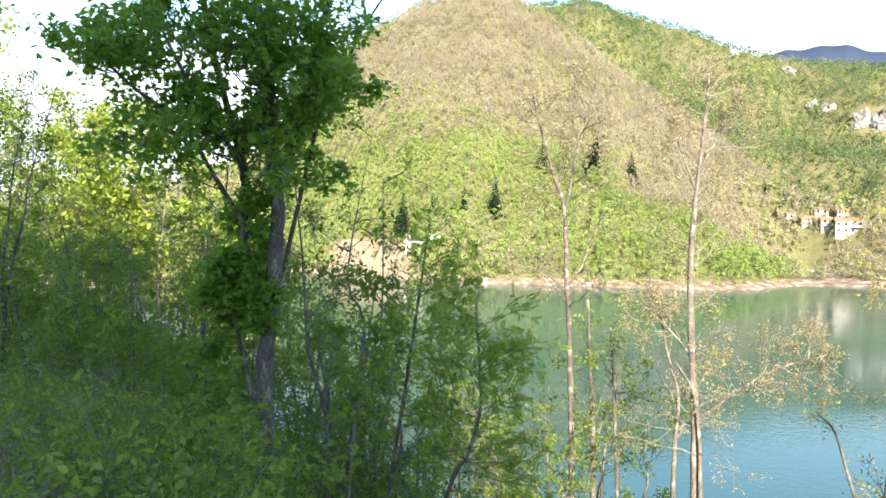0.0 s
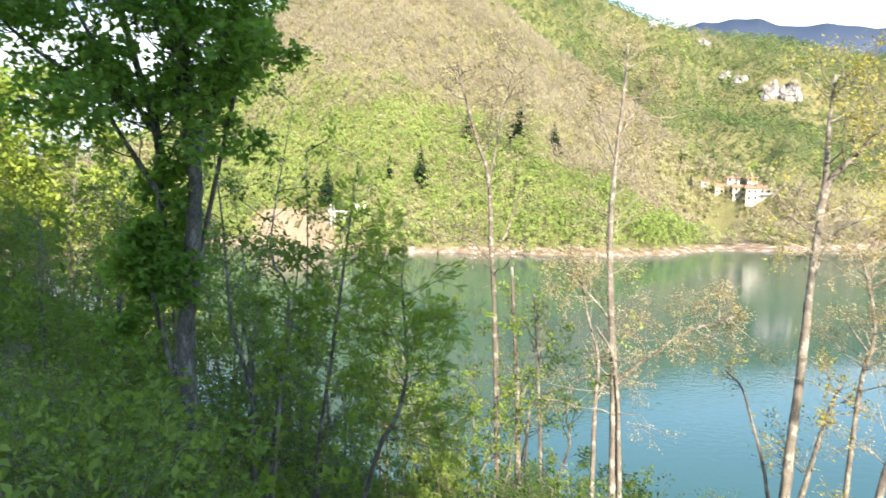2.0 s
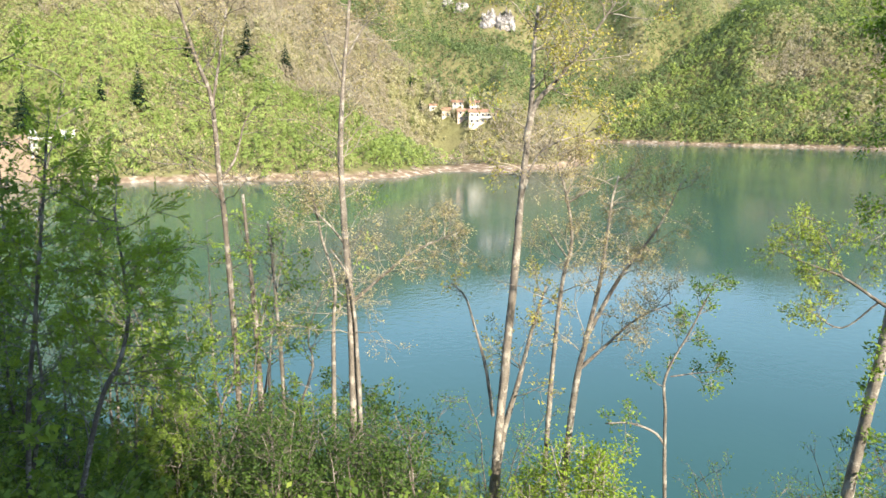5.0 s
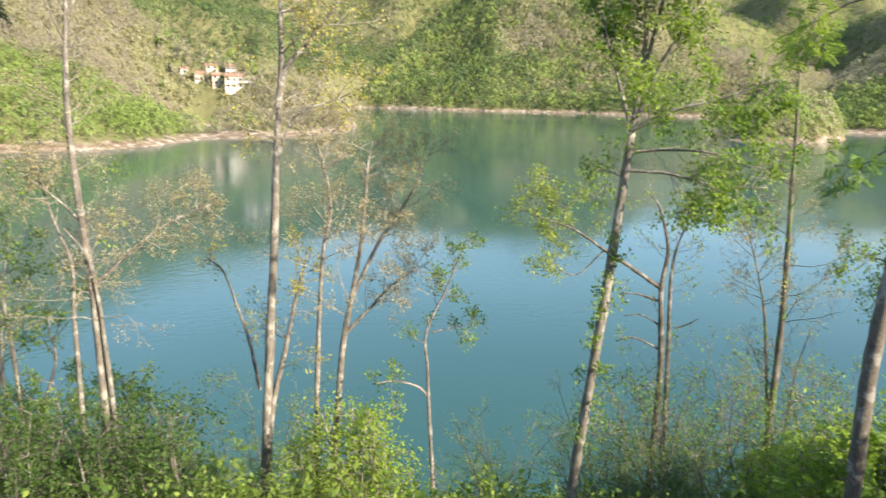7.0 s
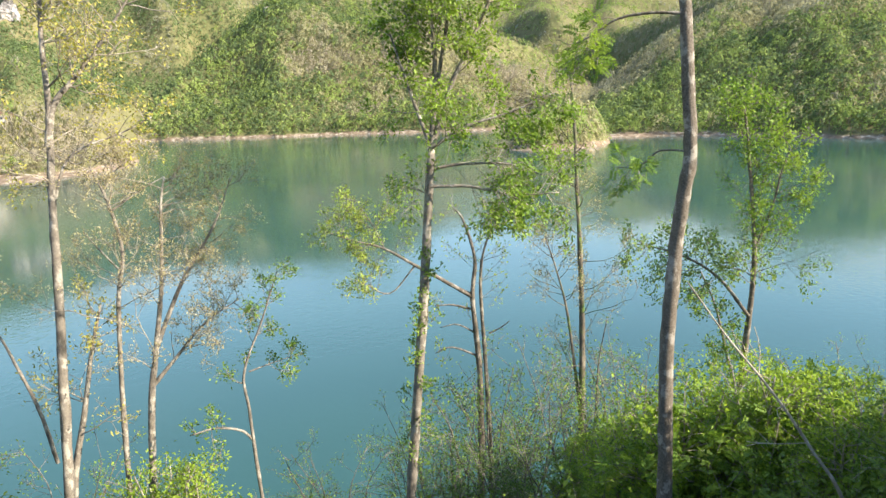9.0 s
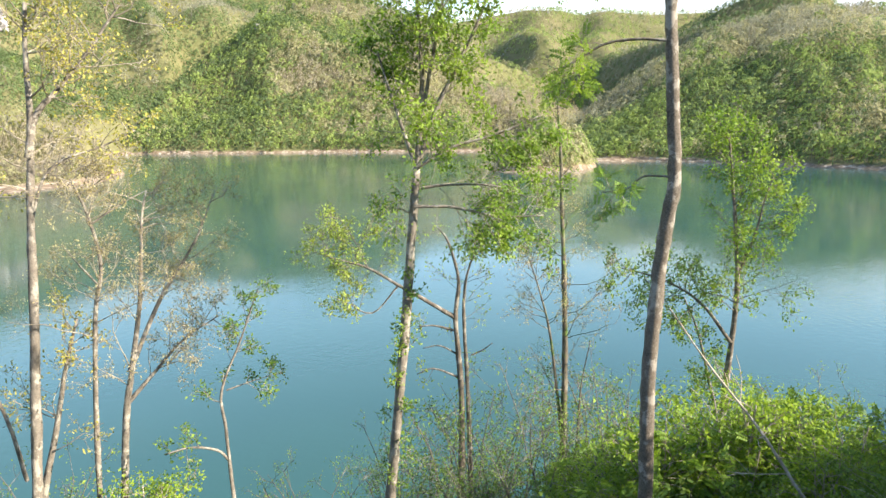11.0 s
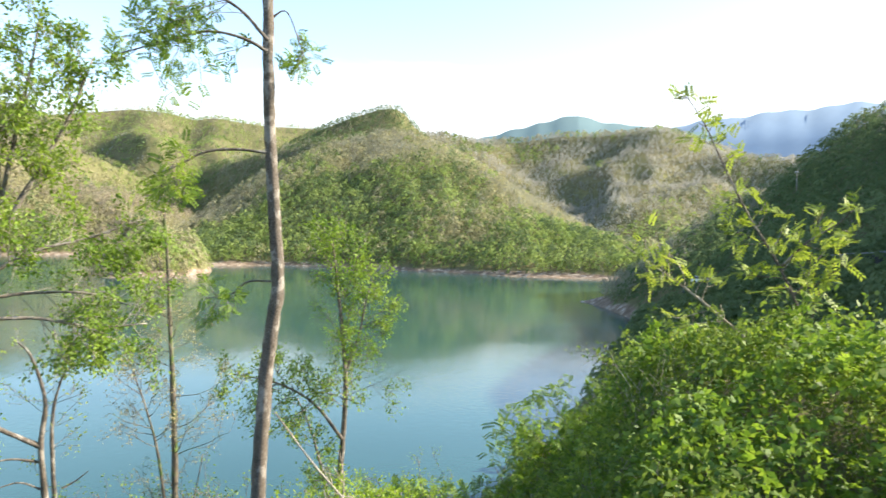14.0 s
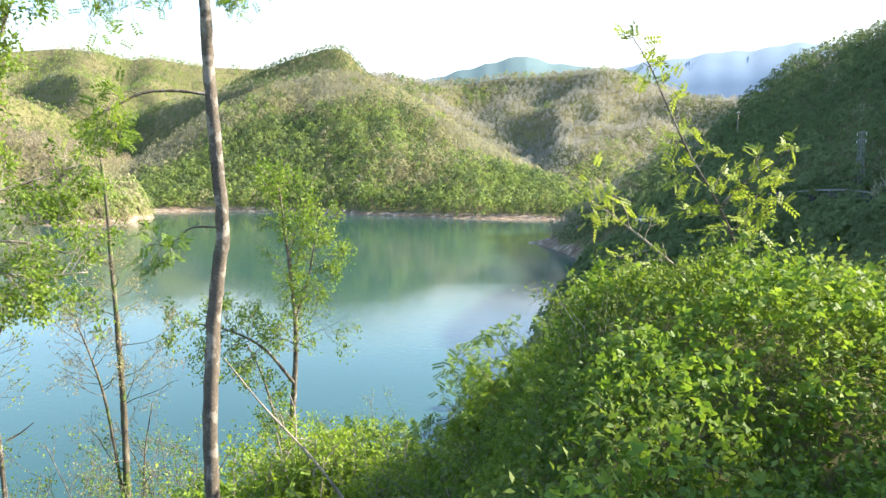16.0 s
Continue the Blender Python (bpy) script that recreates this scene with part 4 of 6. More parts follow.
tree("willow_sapling", "thin white-stemmed sapling with light green leaves", "tree", 27, [([(8.26, 8.95, 14.88), (8.2, 9, 16.21), (8.17, 9.03, 17.17), (8.15, 9.05, 17.8), (8.4, 8.82, 18.61), (8.63, 8.6, 19.45)], 0.042, 0.01)],
     [([(8.19, 9.02, 16.59), (8.05, 9.13, 16.8), (7.74, 9.39, 16.91), (7.43, 9.63, 16.86)], 0.025, 0.012), ([(8.21, 9, 17.8), (8.48, 8.75, 17.9), (8.79, 8.45, 18)], 0.014, 0.005)], M_BARK_BIRCH, M_FRESH,
     [(0, 16, 0.6, 1, 0.45, 0.006, 1, soft), (2, 7, 0.3, 1, 0.35, 0.005, 1, soft), (1, 5, 0.5, 1, 0.4, 0.005, 1, soft)], 3, 0.06, "simple", 0.05)
tree("elm", "straight pale-trunked elm with flat sprays of green leaves", "tree", 28,
     [([(9.22, 6.56, 15.7), (9.28, 6.47, 16.79), (9.37, 6.35, 18.22), (9.43, 6.25, 19.49), (9.48, 6.18, 20.46), (9.52, 6.11, 21.37)], 0.088, 0.06)],
     [([(9.52, 6.11, 21.37), (9.43, 6.26, 21.89), (9.32, 6.41, 22.47), (9.22, 6.55, 23.03)], 0.035, 0.012), ([(9.52, 6.11, 21.37), (9.57, 6.03, 22.29), (9.57, 6.04, 23.17), (9.53, 6.11, 24.25), (9.53, 6.11, 25.21)], 0.045, 0.012), ([(9.52, 6.11, 21.37), (9.68, 5.86, 22.2), (9.84, 5.59, 22.84), (10, 5.29, 23.53), (10.12, 5.07, 24.27)], 0.045, 0.012), ([(9.53, 6.1, 21.56), (9.63, 5.94, 22.69), (9.73, 5.78, 23.63), (9.82, 5.62, 24.68)], 0.035, 0.012),
      ([(9.36, 6, 21.38), (9.61, 5.59, 21.67), (9.92, 5.01, 21.85), (10.2, 4.43, 22.11)], 0.03, 0.009), ([(9.33, 6.04, 20.82), (9.64, 5.54, 20.8), (9.95, 4.96, 20.66), (10.23, 4.36, 20.68)], 0.028, 0.008), ([(9.68, 6.24, 21.04), (9.94, 5.81, 21.1), (10.27, 5.21, 21.08), (10.49, 4.75, 20.9)], 0.026, 0.008), ([(9.49, 6.16, 20.67), (9.38, 6.33, 20.76), (9.25, 6.51, 20.69)], 0.012, 0.005)], M_BARK_BIRCH, M_FRESH,
     [(1, 14, 0.3, 1, 0.6, 0.007, 2, soft), (2, 20, 0.3, 1, 0.8, 0.008, 2, soft), (3, 20, 0.25, 1, 0.7, 0.008, 2, soft), (4, 18, 0.3, 1, 0.7, 0.007, 2, soft),
      (5, 15, 0.1, 1, 0.75, 0.006, 2, level_spray), (6, 15, 0.15, 1, 0.75, 0.006, 2, level_spray), (7, 14, 0.15, 1, 0.75, 0.006, 2, level_spray), (8, 12, 0.1, 1, 0.45, 0.005, 1, low),
      (0, 26, 0.25, 0.75, 0.28, 0.004, 1, soft)],
     2, 0.068, "simple", 0.05)
tree("walnut", "dark-stemmed walnut with crooked boughs and yellow young leaves", "tree", 29,
     [([(13.31, 7.58, 13.34), (13.33, 7.55, 14.97), (13.33, 7.55, 16.54), (13.27, 7.64, 17.93), (13.31, 7.58, 18.79), (13.2, 7.77, 19.63), (13.09, 7.96, 19.93)], 0.1, 0.012), ([(13.44, 7.36, 13.34), (13.42, 7.39, 14.97), (13.39, 7.44, 16.79), (13.36, 7.49, 18.3), (13.43, 7.37, 19.14), (13.54, 7.16, 19.49)], 0.075, 0.01)],
     [([(13.27, 7.64, 17.99), (13, 8.1, 18.32), (12.64, 8.64, 18.71), (12.27, 9.15, 19.1), (11.85, 9.69, 19.32), (11.52, 10.08, 19.53)], 0.05, 0.009), ([(13.27, 7.65, 17.71), (13.05, 8.02, 17.82), (12.86, 8.32, 17.81)], 0.028, 0.01), ([(13.3, 7.6, 17.18), (13.11, 7.93, 17.38), (12.91, 8.24, 17.33)], 0.022, 0.008), ([(13.32, 7.57, 16.67), (13.03, 8.04, 16.88), (12.84, 8.35, 16.76)], 0.025, 0.009), ([(12.64, 8.64, 18.71), (12.32, 9.1, 18.13), (11.96, 9.55, 18.41), (11.74, 9.82, 18.55)], 0.02, 0.006),
      ([(12.27, 9.15, 19.1), (12.15, 9.32, 19.59), (11.92, 9.61, 20.2)], 0.02, 0.006), ([(13.44, 7.35, 17.17), (13.55, 7.14, 17.29), (13.65, 6.96, 17.44)], 0.022, 0.008)], M_BARK_DARK, M_YELLOW,
     [(2, 16, 0.45, 1, 0.6, 0.007, 2, soft), (6, 9, 0.3, 1, 0.5, 0.006, 2, soft), (7, 10, 0.3, 1, 0.6, 0.006, 2, soft), (0, 9, 0.6, 1, 0.6, 0.006, 1, soft),
      (1, 9, 0.5, 1, 0.6, 0.006, 1, soft), (3, 3, 0.5, 1, 0.3, 0.005, 1, soft), (5, 3, 0.5, 1, 0.3, 0.005, 1, soft)],
     1, 0.07, "simple", 0.06)
tree("alder", "slim mossy alder, bare brown twigs", "tree", 30, [([(14.25, 5.62, 13.4), (14.27, 5.58, 15.79), (14.27, 5.58, 17.55), (14.25, 5.62, 19), (14.23, 5.68, 20.28), (14.21, 5.71, 21.3), (14.18, 5.79, 22.52)], 0.085, 0.022), ([(14.33, 5.4, 13.83), (14.37, 5.3, 15.55), (14.39, 5.25, 16.57), (14.45, 5.09, 17.56)], 0.03, 0.01)],
     [([(14.25, 5.62, 15.53), (14.16, 5.85, 17.54), (14.07, 6.06, 18.52), (13.98, 6.27, 19.24)], 0.035, 0.01)], M_BARK_MOSS, M_BUD,
     [(0, 26, 0.3, 1, 0.75, 0.008, 2, soft), (2, 12, 0.3, 1, 0.6, 0.007, 2, soft), (1, 8, 0.3, 1, 0.5, 0.006, 1, soft)], 1, 0.045, "simple", 0.05, "bare trees by the lake")
tree("ash", "brown-trunked ash with a bend and light spots", "tree", 31,
     [([(7.55, 2.03, 18.32), (7.54, 2.04, 19.26), (7.55, 2.01, 20.05), (7.56, 1.97, 20.63), (7.57, 1.91, 21.14), (7.58, 1.87, 21.46), (7.58, 1.91, 22.11), (7.57, 1.95, 22.78), (7.56, 1.97, 23.38), (7.56, 1.99, 24.15), (7.55, 1.99, 24.93), (7.55, 2.01, 25.76)], 0.08, 0.048)],
     [([(7.49, 1.98, 22.76), (7.41, 2.25, 22.78), (7.32, 2.52, 22.74), (7.24, 2.73, 22.61), (7.18, 2.89, 22.53)], 0.018, 0.007), ([(7.61, 1.9, 21.48), (7.54, 2.16, 21.48), (7.49, 2.32, 21.35), (7.41, 2.54, 21.32)], 0.012, 0.005), ([(7.47, 1.97, 23.74), (7.41, 2.18, 23.85), (7.3, 2.51, 23.89), (7.14, 2.91, 23.73), (7.01, 3.2, 23.61)], 0.02, 0.006), ([(7.67, 1.99, 24.12), (7.71, 1.83, 24.19), (7.75, 1.67, 23.76)], 0.012, 0.004), ([(7.28, 1.91, 23.8), (7.2, 2.17, 24.08), (7.08, 2.53, 24.23), (6.9, 2.96, 24.21)], 0.02, 0.006)], M_BARK_DARK, M_FRESH,
     [(1, 7, 0.5, 1, 0.4, 0.005, 1, low), (2, 3, 0.6, 1, 0.25, 0.004, 1, low), (3, 11, 0.15, 1, 0.55, 0.005, 1, low), (4, 4, 0.3, 1, 0.3, 0.004, 1, low),
      (5, 10, 0.2, 1, 0.6, 0.005, 1, low)],
     1, 0.11, "pinnate", 0.05)
tree("hazel", "leafy bright green hazel tree by the water", "tree", 32,
     [([(16.08, 2.74, 15.14), (16.09, 2.68, 16.43), (16.1, 2.59, 17.68), (16.1, 2.56, 18.76), (16.09, 2.67, 20.05), (16.06, 2.81, 21.29), (16.05, 2.87, 21.85)], 0.085, 0.02), ([(16.27, 2.78, 15.31), (16.22, 3.06, 16.58), (16.17, 3.31, 17.57), (16.11, 3.62, 18.31)], 0.045, 0.015)], [([(15.9, 2.58, 17.49), (15.79, 3.2, 18.29), (15.61, 3.98, 18.75), (15.36, 4.87, 18.97)], 0.04, 0.01), ([(16.1, 2.6, 18.76), (16.14, 2.29, 19.71), (16.16, 2.13, 20.5), (16.18, 2, 20.95)], 0.03, 0.008)], M_BARK_DARK, M_FRESH,
     [(0, 34, 0.45, 1, 0.95, 0.01, 2, soft), (2, 18, 0.3, 1, 0.8, 0.008, 2, low), (3, 12, 0.2, 1, 0.7, 0.008, 2, soft), (1, 14, 0.3, 1, 0.7, 0.007, 2, soft)],
     2, 0.075, "simple", 0.08)
tree("robinia_shoot", "tall arching robinia shoot with fresh feathery leaves", "tree", 33, [([(5.79, -2.5, 21.33), (5.85, -2.35, 21.76), (5.94, -2.15, 22.14), (6, -1.98, 22.51), (6.05, -1.83, 22.86), (6.09, -1.7, 23.08)], 0.015, 0.004)], [([(5.85, -2.35, 21.78), (5.78, -2.51, 21.97), (5.7, -2.68, 22.1), (5.66, -2.76, 22.2)], 0.01, 0.004)], M_BARK_DARK, M_YELLOW,
     [(0, 30, 0.1, 1, 0.17, 0.0035, 0, dict(up=-0.05, bend=0.2)), (1, 8, 0.3, 1, 0.2, 0.003, 0, soft), (0, 6, 0.1, 0.5, 0.4, 0.005, 1, up_few)], 1, 0.105, "pinnate", 0.03)
tree("robinia_shoot", "low arching robinia shoot with yellow young leaves", "tree", 34, [([(6.11, -2.26, 21.12), (6.19, -2.02, 21.37), (6.28, -1.76, 21.59), (6.34, -1.54, 21.75), (6.39, -1.31, 21.91)], 0.016, 0.005)], [], M_TWIG, M_YELLOW,
     [(0, 13, 0.35, 1, 0.25, 0.004, 1, dict(up=0.1, bend=0.2, forks=1))], 1, 0.1, "pinnate", 0.04)
tree("dead_stem", "thin bare leaning dead stem among shrubs", "tree", 35, [([(6.29, 0.33, 18.88), (6.27, 0.55, 19.23), (6.25, 0.85, 19.66), (6.19, 1.2, 20.09), (6.13, 1.52, 20.54)], 0.018, 0.006)], [], M_TWIG, M_BUD,
     [(0, 6, 0.3, 0.95, 0.4, 0.005, 1, dict(up=0.2, bend=0.2, forks=2))], 0)
tree("dead_stem", "grey dead stem leaning through the maple crown", "tree", 36, [([(-2.01, 9.29, 23.15), (-1.8, 9.33, 23.63), (-1.52, 9.38, 24.28), (-1.38, 9.4, 24.54), (-1.13, 9.43, 24.94)], 0.032, 0.01)], [], M_BARK_DARK, M_BUD,
     [(0, 6, 0.6, 0.95, 0.4, 0.006, 1, dict(up=0, bend=0.2, forks=2))], 0)


# saplings and shrubs of the thicket, each kind built once and then repeated
def pattern(name, label, category, seed, tall, leaf, bark, sprays, per, size, kind, group, stems=1, spread=0.07):
    g = np.random.default_rng(seed)
    ob = thing(name, label, category, group)
    grow = Grower(seed)
    for k in range(stems):
        lean = g.normal(0, 0.12 + 0.12 * (stems > 1), 2)
        line = [(0.06 * k, 0, -0.4)] + [(lean[0] * tall * f ** 1.3 + g.normal(0, 0.03 * tall) * f, lean[1] * tall * f ** 1.3 + g.normal(0, 0.03 * tall) * f, tall * f * g.uniform(0.9, 1.05))
                                       for f in (0.15, 0.35, 0.55, 0.75, 1.0)]
        p = smooth_line(line, 3)
        s = Shape()
        s.tube(p, np.linspace(0.012 * tall / stems ** 0.4, 0.006, len(p)), 6)
        part("trunk", s, bark, ob, smooth=True)
        for count, f0, f1, length, radius, level, kw in sprays:
            grow.along(p, count, f0, f1, length, radius, level, **kw)
    part("spray", grow.wood, bark, ob, smooth=True, kind="stuff")
    crown = grow.leaves(per, size, kind, spread)
    part("crown", tri_mesh("crown", crown, leaf, 4), leaf, ob)
    return ob, float(np.percentile(crown[:, 2], 97))


def spot(az, r, turn, size=1.0, tilt=0.0):
    p = away(az, r)
    return Matrix.Translation((p.x, p.y, float(ground_z(p.x, p.y)))) @ Euler((tilt, 0, turn)).to_matrix().to_4x4() @ Matrix.Scale(size, 4)


def repeat(first, places, seed):
    """Set the first one and its copies at bearings and distances, turned and sized at random."""
    g = np.random.default_rng(seed)
    for k, (az, r, size) in enumerate(places):
        m = spot(az, r, g.uniform(0, 6.28), size * g.uniform(0.9, 1.1), g.normal(0, 0.06))
        if k == 0:
            first.matrix_basis = m
        else:
            copy_thing(first, m)


up1 = dict(up=0.25, bend=0.28, forks=3)
layered = dict(up=0.03, bend=0.2, forks=3)
up2 = dict(up=0.25, bend=0.28, forks=2)
thicket_a = pattern("sapling", "slender dark green sapling in the thicket", "tree", 51, 6.0, M_SHADE, M_BARK_DARK,
                    [(30, 0.08, 1, 1.15, 0.012, 1, layered)], 4, 0.115, "simple", "thicket saplings")
thicket_b = pattern("sapling", "feathery-leaved sapling in the thicket", "tree", 52, 5.0, M_SHADE, M_BARK_DARK,
                    [(24, 0.1, 1, 1.0, 0.01, 1, layered)], 1, 0.23, "pinnate", "thicket saplings")
thicket_c = pattern("sapling", "grey thin-stemmed sapling with small leaves", "tree", 53, 7.0, M_SHRUB, M_BARK_MAPLE,
                    [(17, 0.1, 1, 1.2, 0.012, 1, up1)], 4, 0.1, "simple", "thicket saplings", 2)
bush_a = pattern("shrub", "dense green shrub on the bank", "shrub", 54, 1.1, M_SHRUB, M_TWIG,
                 [(7, 0.1, 1, 0.5, 0.006, 1, up2)], 2, 0.075, "simple", "shrubs on the bank", 4)
bush_b = pattern("shrub", "elder shrub with feathery leaves", "shrub", 55, 1.2, M_FRESH, M_TWIG,
                 [(5, 0.2, 1, 0.5, 0.006, 1, up2)], 1, 0.11, "pinnate", "shrubs on the bank", 3)
bush_c = pattern("shrub", "thin grey-stemmed shrub, sparsely leaved", "shrub", 56, 3.0, M_FRESH, M_BARK_MAPLE,
                 [(13, 0.15, 1, 0.75, 0.005, 1, up1)], 2, 0.05, "simple", "thin shrubs by the water", 3)
bush_d = pattern("shrub", "low leafy shrub on the steep bank", "shrub", 59, 1.2, M_SHRUB, M_BARK_MAPLE,
                 [(6, 0.1, 1, 0.6, 0.007, 1, up2)], 2, 0.1, "simple", "shrubs on the bank", 3)
bush_l = pattern("shrub", "bright yellow-green shrub at the foot of pale trees", "shrub", 58, 1.5, M_LIME, M_TWIG,
                 [(13, 0.1, 1, 0.55, 0.006, 1, up2)], 5, 0.045, "simple", "bright shrubs", 4)


bush_e = pattern("elder_bush", "leafy green elder bush with feathery leaves", "shrub", 68, 2.2, M_FRESH, M_BARK_MOSS,
                 [(10, 0.12, 1, 0.75, 0.007, 1, up2)], 1, 0.19, "pinnate", "elders on the flank", 5, 0.09)
# Its dark leaves stand in for shade that no shadow casts here.
hornbeam = pattern("hornbeam", "young hornbeam on the steep bank, leaves coloured as in shade", "tree", 67, 3.2, M_DEEP, M_BARK_DARK,
                   [(16, 0.05, 1, 0.85, 0.008, 1, up1)], 3, 0.085, "simple", "young hornbeams", 2, 0.09)


def bramble(name, seed, label, canes, tall, each, size, kind, leaf):
    """Arching canes set with leaves."""
    g = np.random.default_rng(seed)
    ob = thing(name, label, name, f"{name} on the bank")
    at, way = [], []
    for k in range(canes):
        a, long, high = g.uniform(0, 2 * math.pi), g.uniform(0.3, 1.0), g.uniform(0.5, 1.1) * tall
        d = np.array([math.cos(a), math.sin(a), 0.0])
        f = np.linspace(0, 1, 7)
        p = g.normal(0, 0.12, 3) * (1, 1, 0) + f[:, None] * d * long + np.array((0, 0, 1.0)) * (high * np.sin(f * 2.0) / 0.95)[:, None] + g.normal(0, 0.03, (7, 3))
        p[0, 2] = -0.3
        s = Shape()
        s.tube(p, np.linspace(0.006, 0.0022, 7), 3, cap=False)
        part("cane", s, M_TWIG if k % 3 == 0 else M_BARK_MOSS, ob, smooth=True)
        u = g.uniform(0.12, 1, each) * 5.999
        i = u.astype(int)
        at.append(p[i] + (p[i + 1] - p[i]) * (u - i)[:, None] + g.normal(0, 0.06, (each, 3)))
        way.append((p[i + 1] - p[i]) + g.normal(0, 0.35, (each, 3)) + (0, 0, 0.1))
    at, way = np.concatenate(at), np.concatenate(way)
    crown = leaf_quads(g, at, way, size, kind)
    part("crown", tri_mesh("crown", crown, leaf, 4), leaf, ob)
    return ob, float(np.percentile(crown[:, 2], 98))


def dry_stalks(seed):
    """Last year's dead stalks, pale and thin."""
    g = np.random.default_rng(seed)
    ob = thing("dry_stalks", "pale dead canes standing among the brambles", "dead stalks", "dead canes")
    for k in range(7):
        a, lean = g.uniform(0, 2 * math.pi), g.uniform(0.15, 0.9)
        f = np.linspace(0, 1, 6)
        p = g.normal(0, 0.15, 3) * (1, 1, 0) + np.stack([math.cos(a) * lean * f ** 1.5, math.sin(a) * lean * f ** 1.5, f * g.uniform(0.8, 1.35)], -1) + g.normal(0, 0.02, (6, 3))
        p[0, 2] = -0.3
        s = Shape()
        s.tube(p, np.linspace(0.007, 0.0025, 6), 3, cap=False)
        for _ in range(3):
            i = g.integers(2, 5)
            s.tube([p[i], p[i] + g.normal(0, 0.12, 3) + (0, 0, 0.1), p[i] + g.normal(0, 0.12, 3) + (0, 0, 0.25)], [0.0025, 0.002, 0.0015], 3, cap=False)
        part("cane", s, M_DRY, ob, smooth=True)
    return ob, 1.25


bramble_a = bramble("bramble", 81, "arching bramble canes with three-part fresh leaves", 9, 1.0, 24, 0.05, "maple", M_SHRUB)
bramble_b = bramble("briar", 82, "tangled briar with small fresh green leaves", 10, 1.05, 46, 0.058, "simple", M_SHRUB)
bramble_c = bramble("elder", 83, "upright elder shoots with feathery leaves", 7, 1.25, 15, 0.11, "pinnate", M_FRESH)
bramble_d = bramble("broadleaf", 85, "broad-leaved shrub on the shaded bank", 9, 1.1, 16, 0.085, "maple", M_SHADE)
dry = dry_stalks(84)
dark_tree = pattern("bank_tree", "tall tree in deep green leaf beside the road", "tree", 60, 10.0, M_SHADE, M_BARK_DARK,
                    [(20, 0.1, 1, 2.4, 0.03, 2, dict(up=0.3, bend=0.25, forks=4))], 2, 0.2, "simple", "trees beside the shed", 1, 0.2)[0]
bank_tree = pattern("bank_tree", "broad tree in yellow-green spring leaf", "tree", 57, 11.0, M_YELLOW, M_BARK_MAPLE,
                    [(19, 0.1, 1, 3.0, 0.03, 2, dict(up=0.3, bend=0.25, forks=4))], 2, 0.3, "simple", "trees beside the shed", 1, 0.2)



def ring(seed, n, az0, az1, r0, r1, tall, el0, el1, least=0.5, most=1.5):
    """Places spread over a stretch of the bank, each sized so that its top stands between two angles of height."""
    g = np.random.default_rng(seed)
    out = []
    for az, r, e in zip(g.uniform(az0, az1, n), np.sqrt(g.uniform(r0 ** 2, r1 ** 2, n)), g.uniform(el0, el1, n)):
        p = away(az, r)
        out.append((az, r, float(np.clip((EYE + r * math.tan(radians(e)) - ground_z(p.x, p.y)) / tall, least, most))))
    return out


(thicket_a, ta), (thicket_b, tb), (thicket_c, tc) = thicket_a, thicket_b, thicket_c
(bush_a, ba), (bush_b, bb), (bush_c, bc), (bank_tree, bt) = bush_a, bush_b, bush_c, bank_tree
(bush_d, bd), (bush_l, bl), (bramble_a, ra), (bramble_b, rb) = bush_d, bush_l, bramble_a, bramble_b
(bramble_c, rc), (bramble_d, rd), (dry, _) = bramble_c, bramble_d, dry
repeat(thicket_a, ring(79, 13, -35, -20, 14, 26, ta, -1.8, 0.8, 0.6, 1.9) + ring(37, 9, -35, -28.5, 26, 42, ta, -1.0, 0.8, 0.5, 1.9) + ring(1, 25, -35, -17, 13, 30, ta, -2.6, 0.4) + ring(50, 8, -17, -9, 13, 30, ta, -4, -1) + ring(2, 7, -10, 1, 12, 24, ta, -9, -5) + ring(31, 12, 3, 19, 14, 24, ta, -21, -15, 0.35), 1)
repeat(thicket_b, ring(3, 22, -34, -12, 9, 20, tb, -9, -3) + ring(4, 26, -11, 4, 10, 22, tb, -15, -8) + ring(32, 22, 2, 27, 11, 20, tb, -25, -17, 0.35), 2)
repeat(thicket_c, ring(5, 15, -35, -8, 12, 30, tc, -3.2, -0.2) + ring(6, 7, 1, 10, 14, 24, tc, -18, -12, 0.35), 3)
hornbeam, hb = hornbeam
bush_e, be = bush_e
repeat(bush_e, ring(70, 9, 68.5, 79, 9.5, 14, be, -25, -19.5, 0.5, 1.5) + ring(71, 12, 73, 90, 8.5, 13, be, -21, -16, 0.5, 2.0) + ring(72, 6, 82, 88, 10, 13, be, -16.5, -14, 0.6, 2.2)
       + ring(73, 7, 89, 93, 8, 12, be, -20, -15.5, 0.5, 1.7) + ring(74, 7, 93, 97, 8, 11, be, -15.5, -11.5, 0.6, 1.8) + ring(75, 5, 96, 99.5, 8, 11, be, -11.5, -7.5, 0.6, 1.9), 17)
repeat(hornbeam, ring(78, 14, 4, 20, 10.5, 15, hb, -25, -20, 0.5, 1.5) + ring(77, 9, -9, 2, 11, 18, hb, -24, -13, 0.5, 1.7) + ring(51, 12, 1, 9, 11, 18, hb, -25, -19, 0.4, 1.4) + ring(55, 12, 3, 13, 11, 17, hb, -24, -18, 0.4, 1.4) + ring(54, 22, 9, 24, 10, 17, hb, -27, -18.5, 0.4, 1.6) + ring(52, 5, 20, 34, 11, 16, hb, -31, -27, 0.4, 1.0) + ring(53, 20, 57, 78, 10, 16, hb, -29, -21.5, 0.4, 1.3), 16)
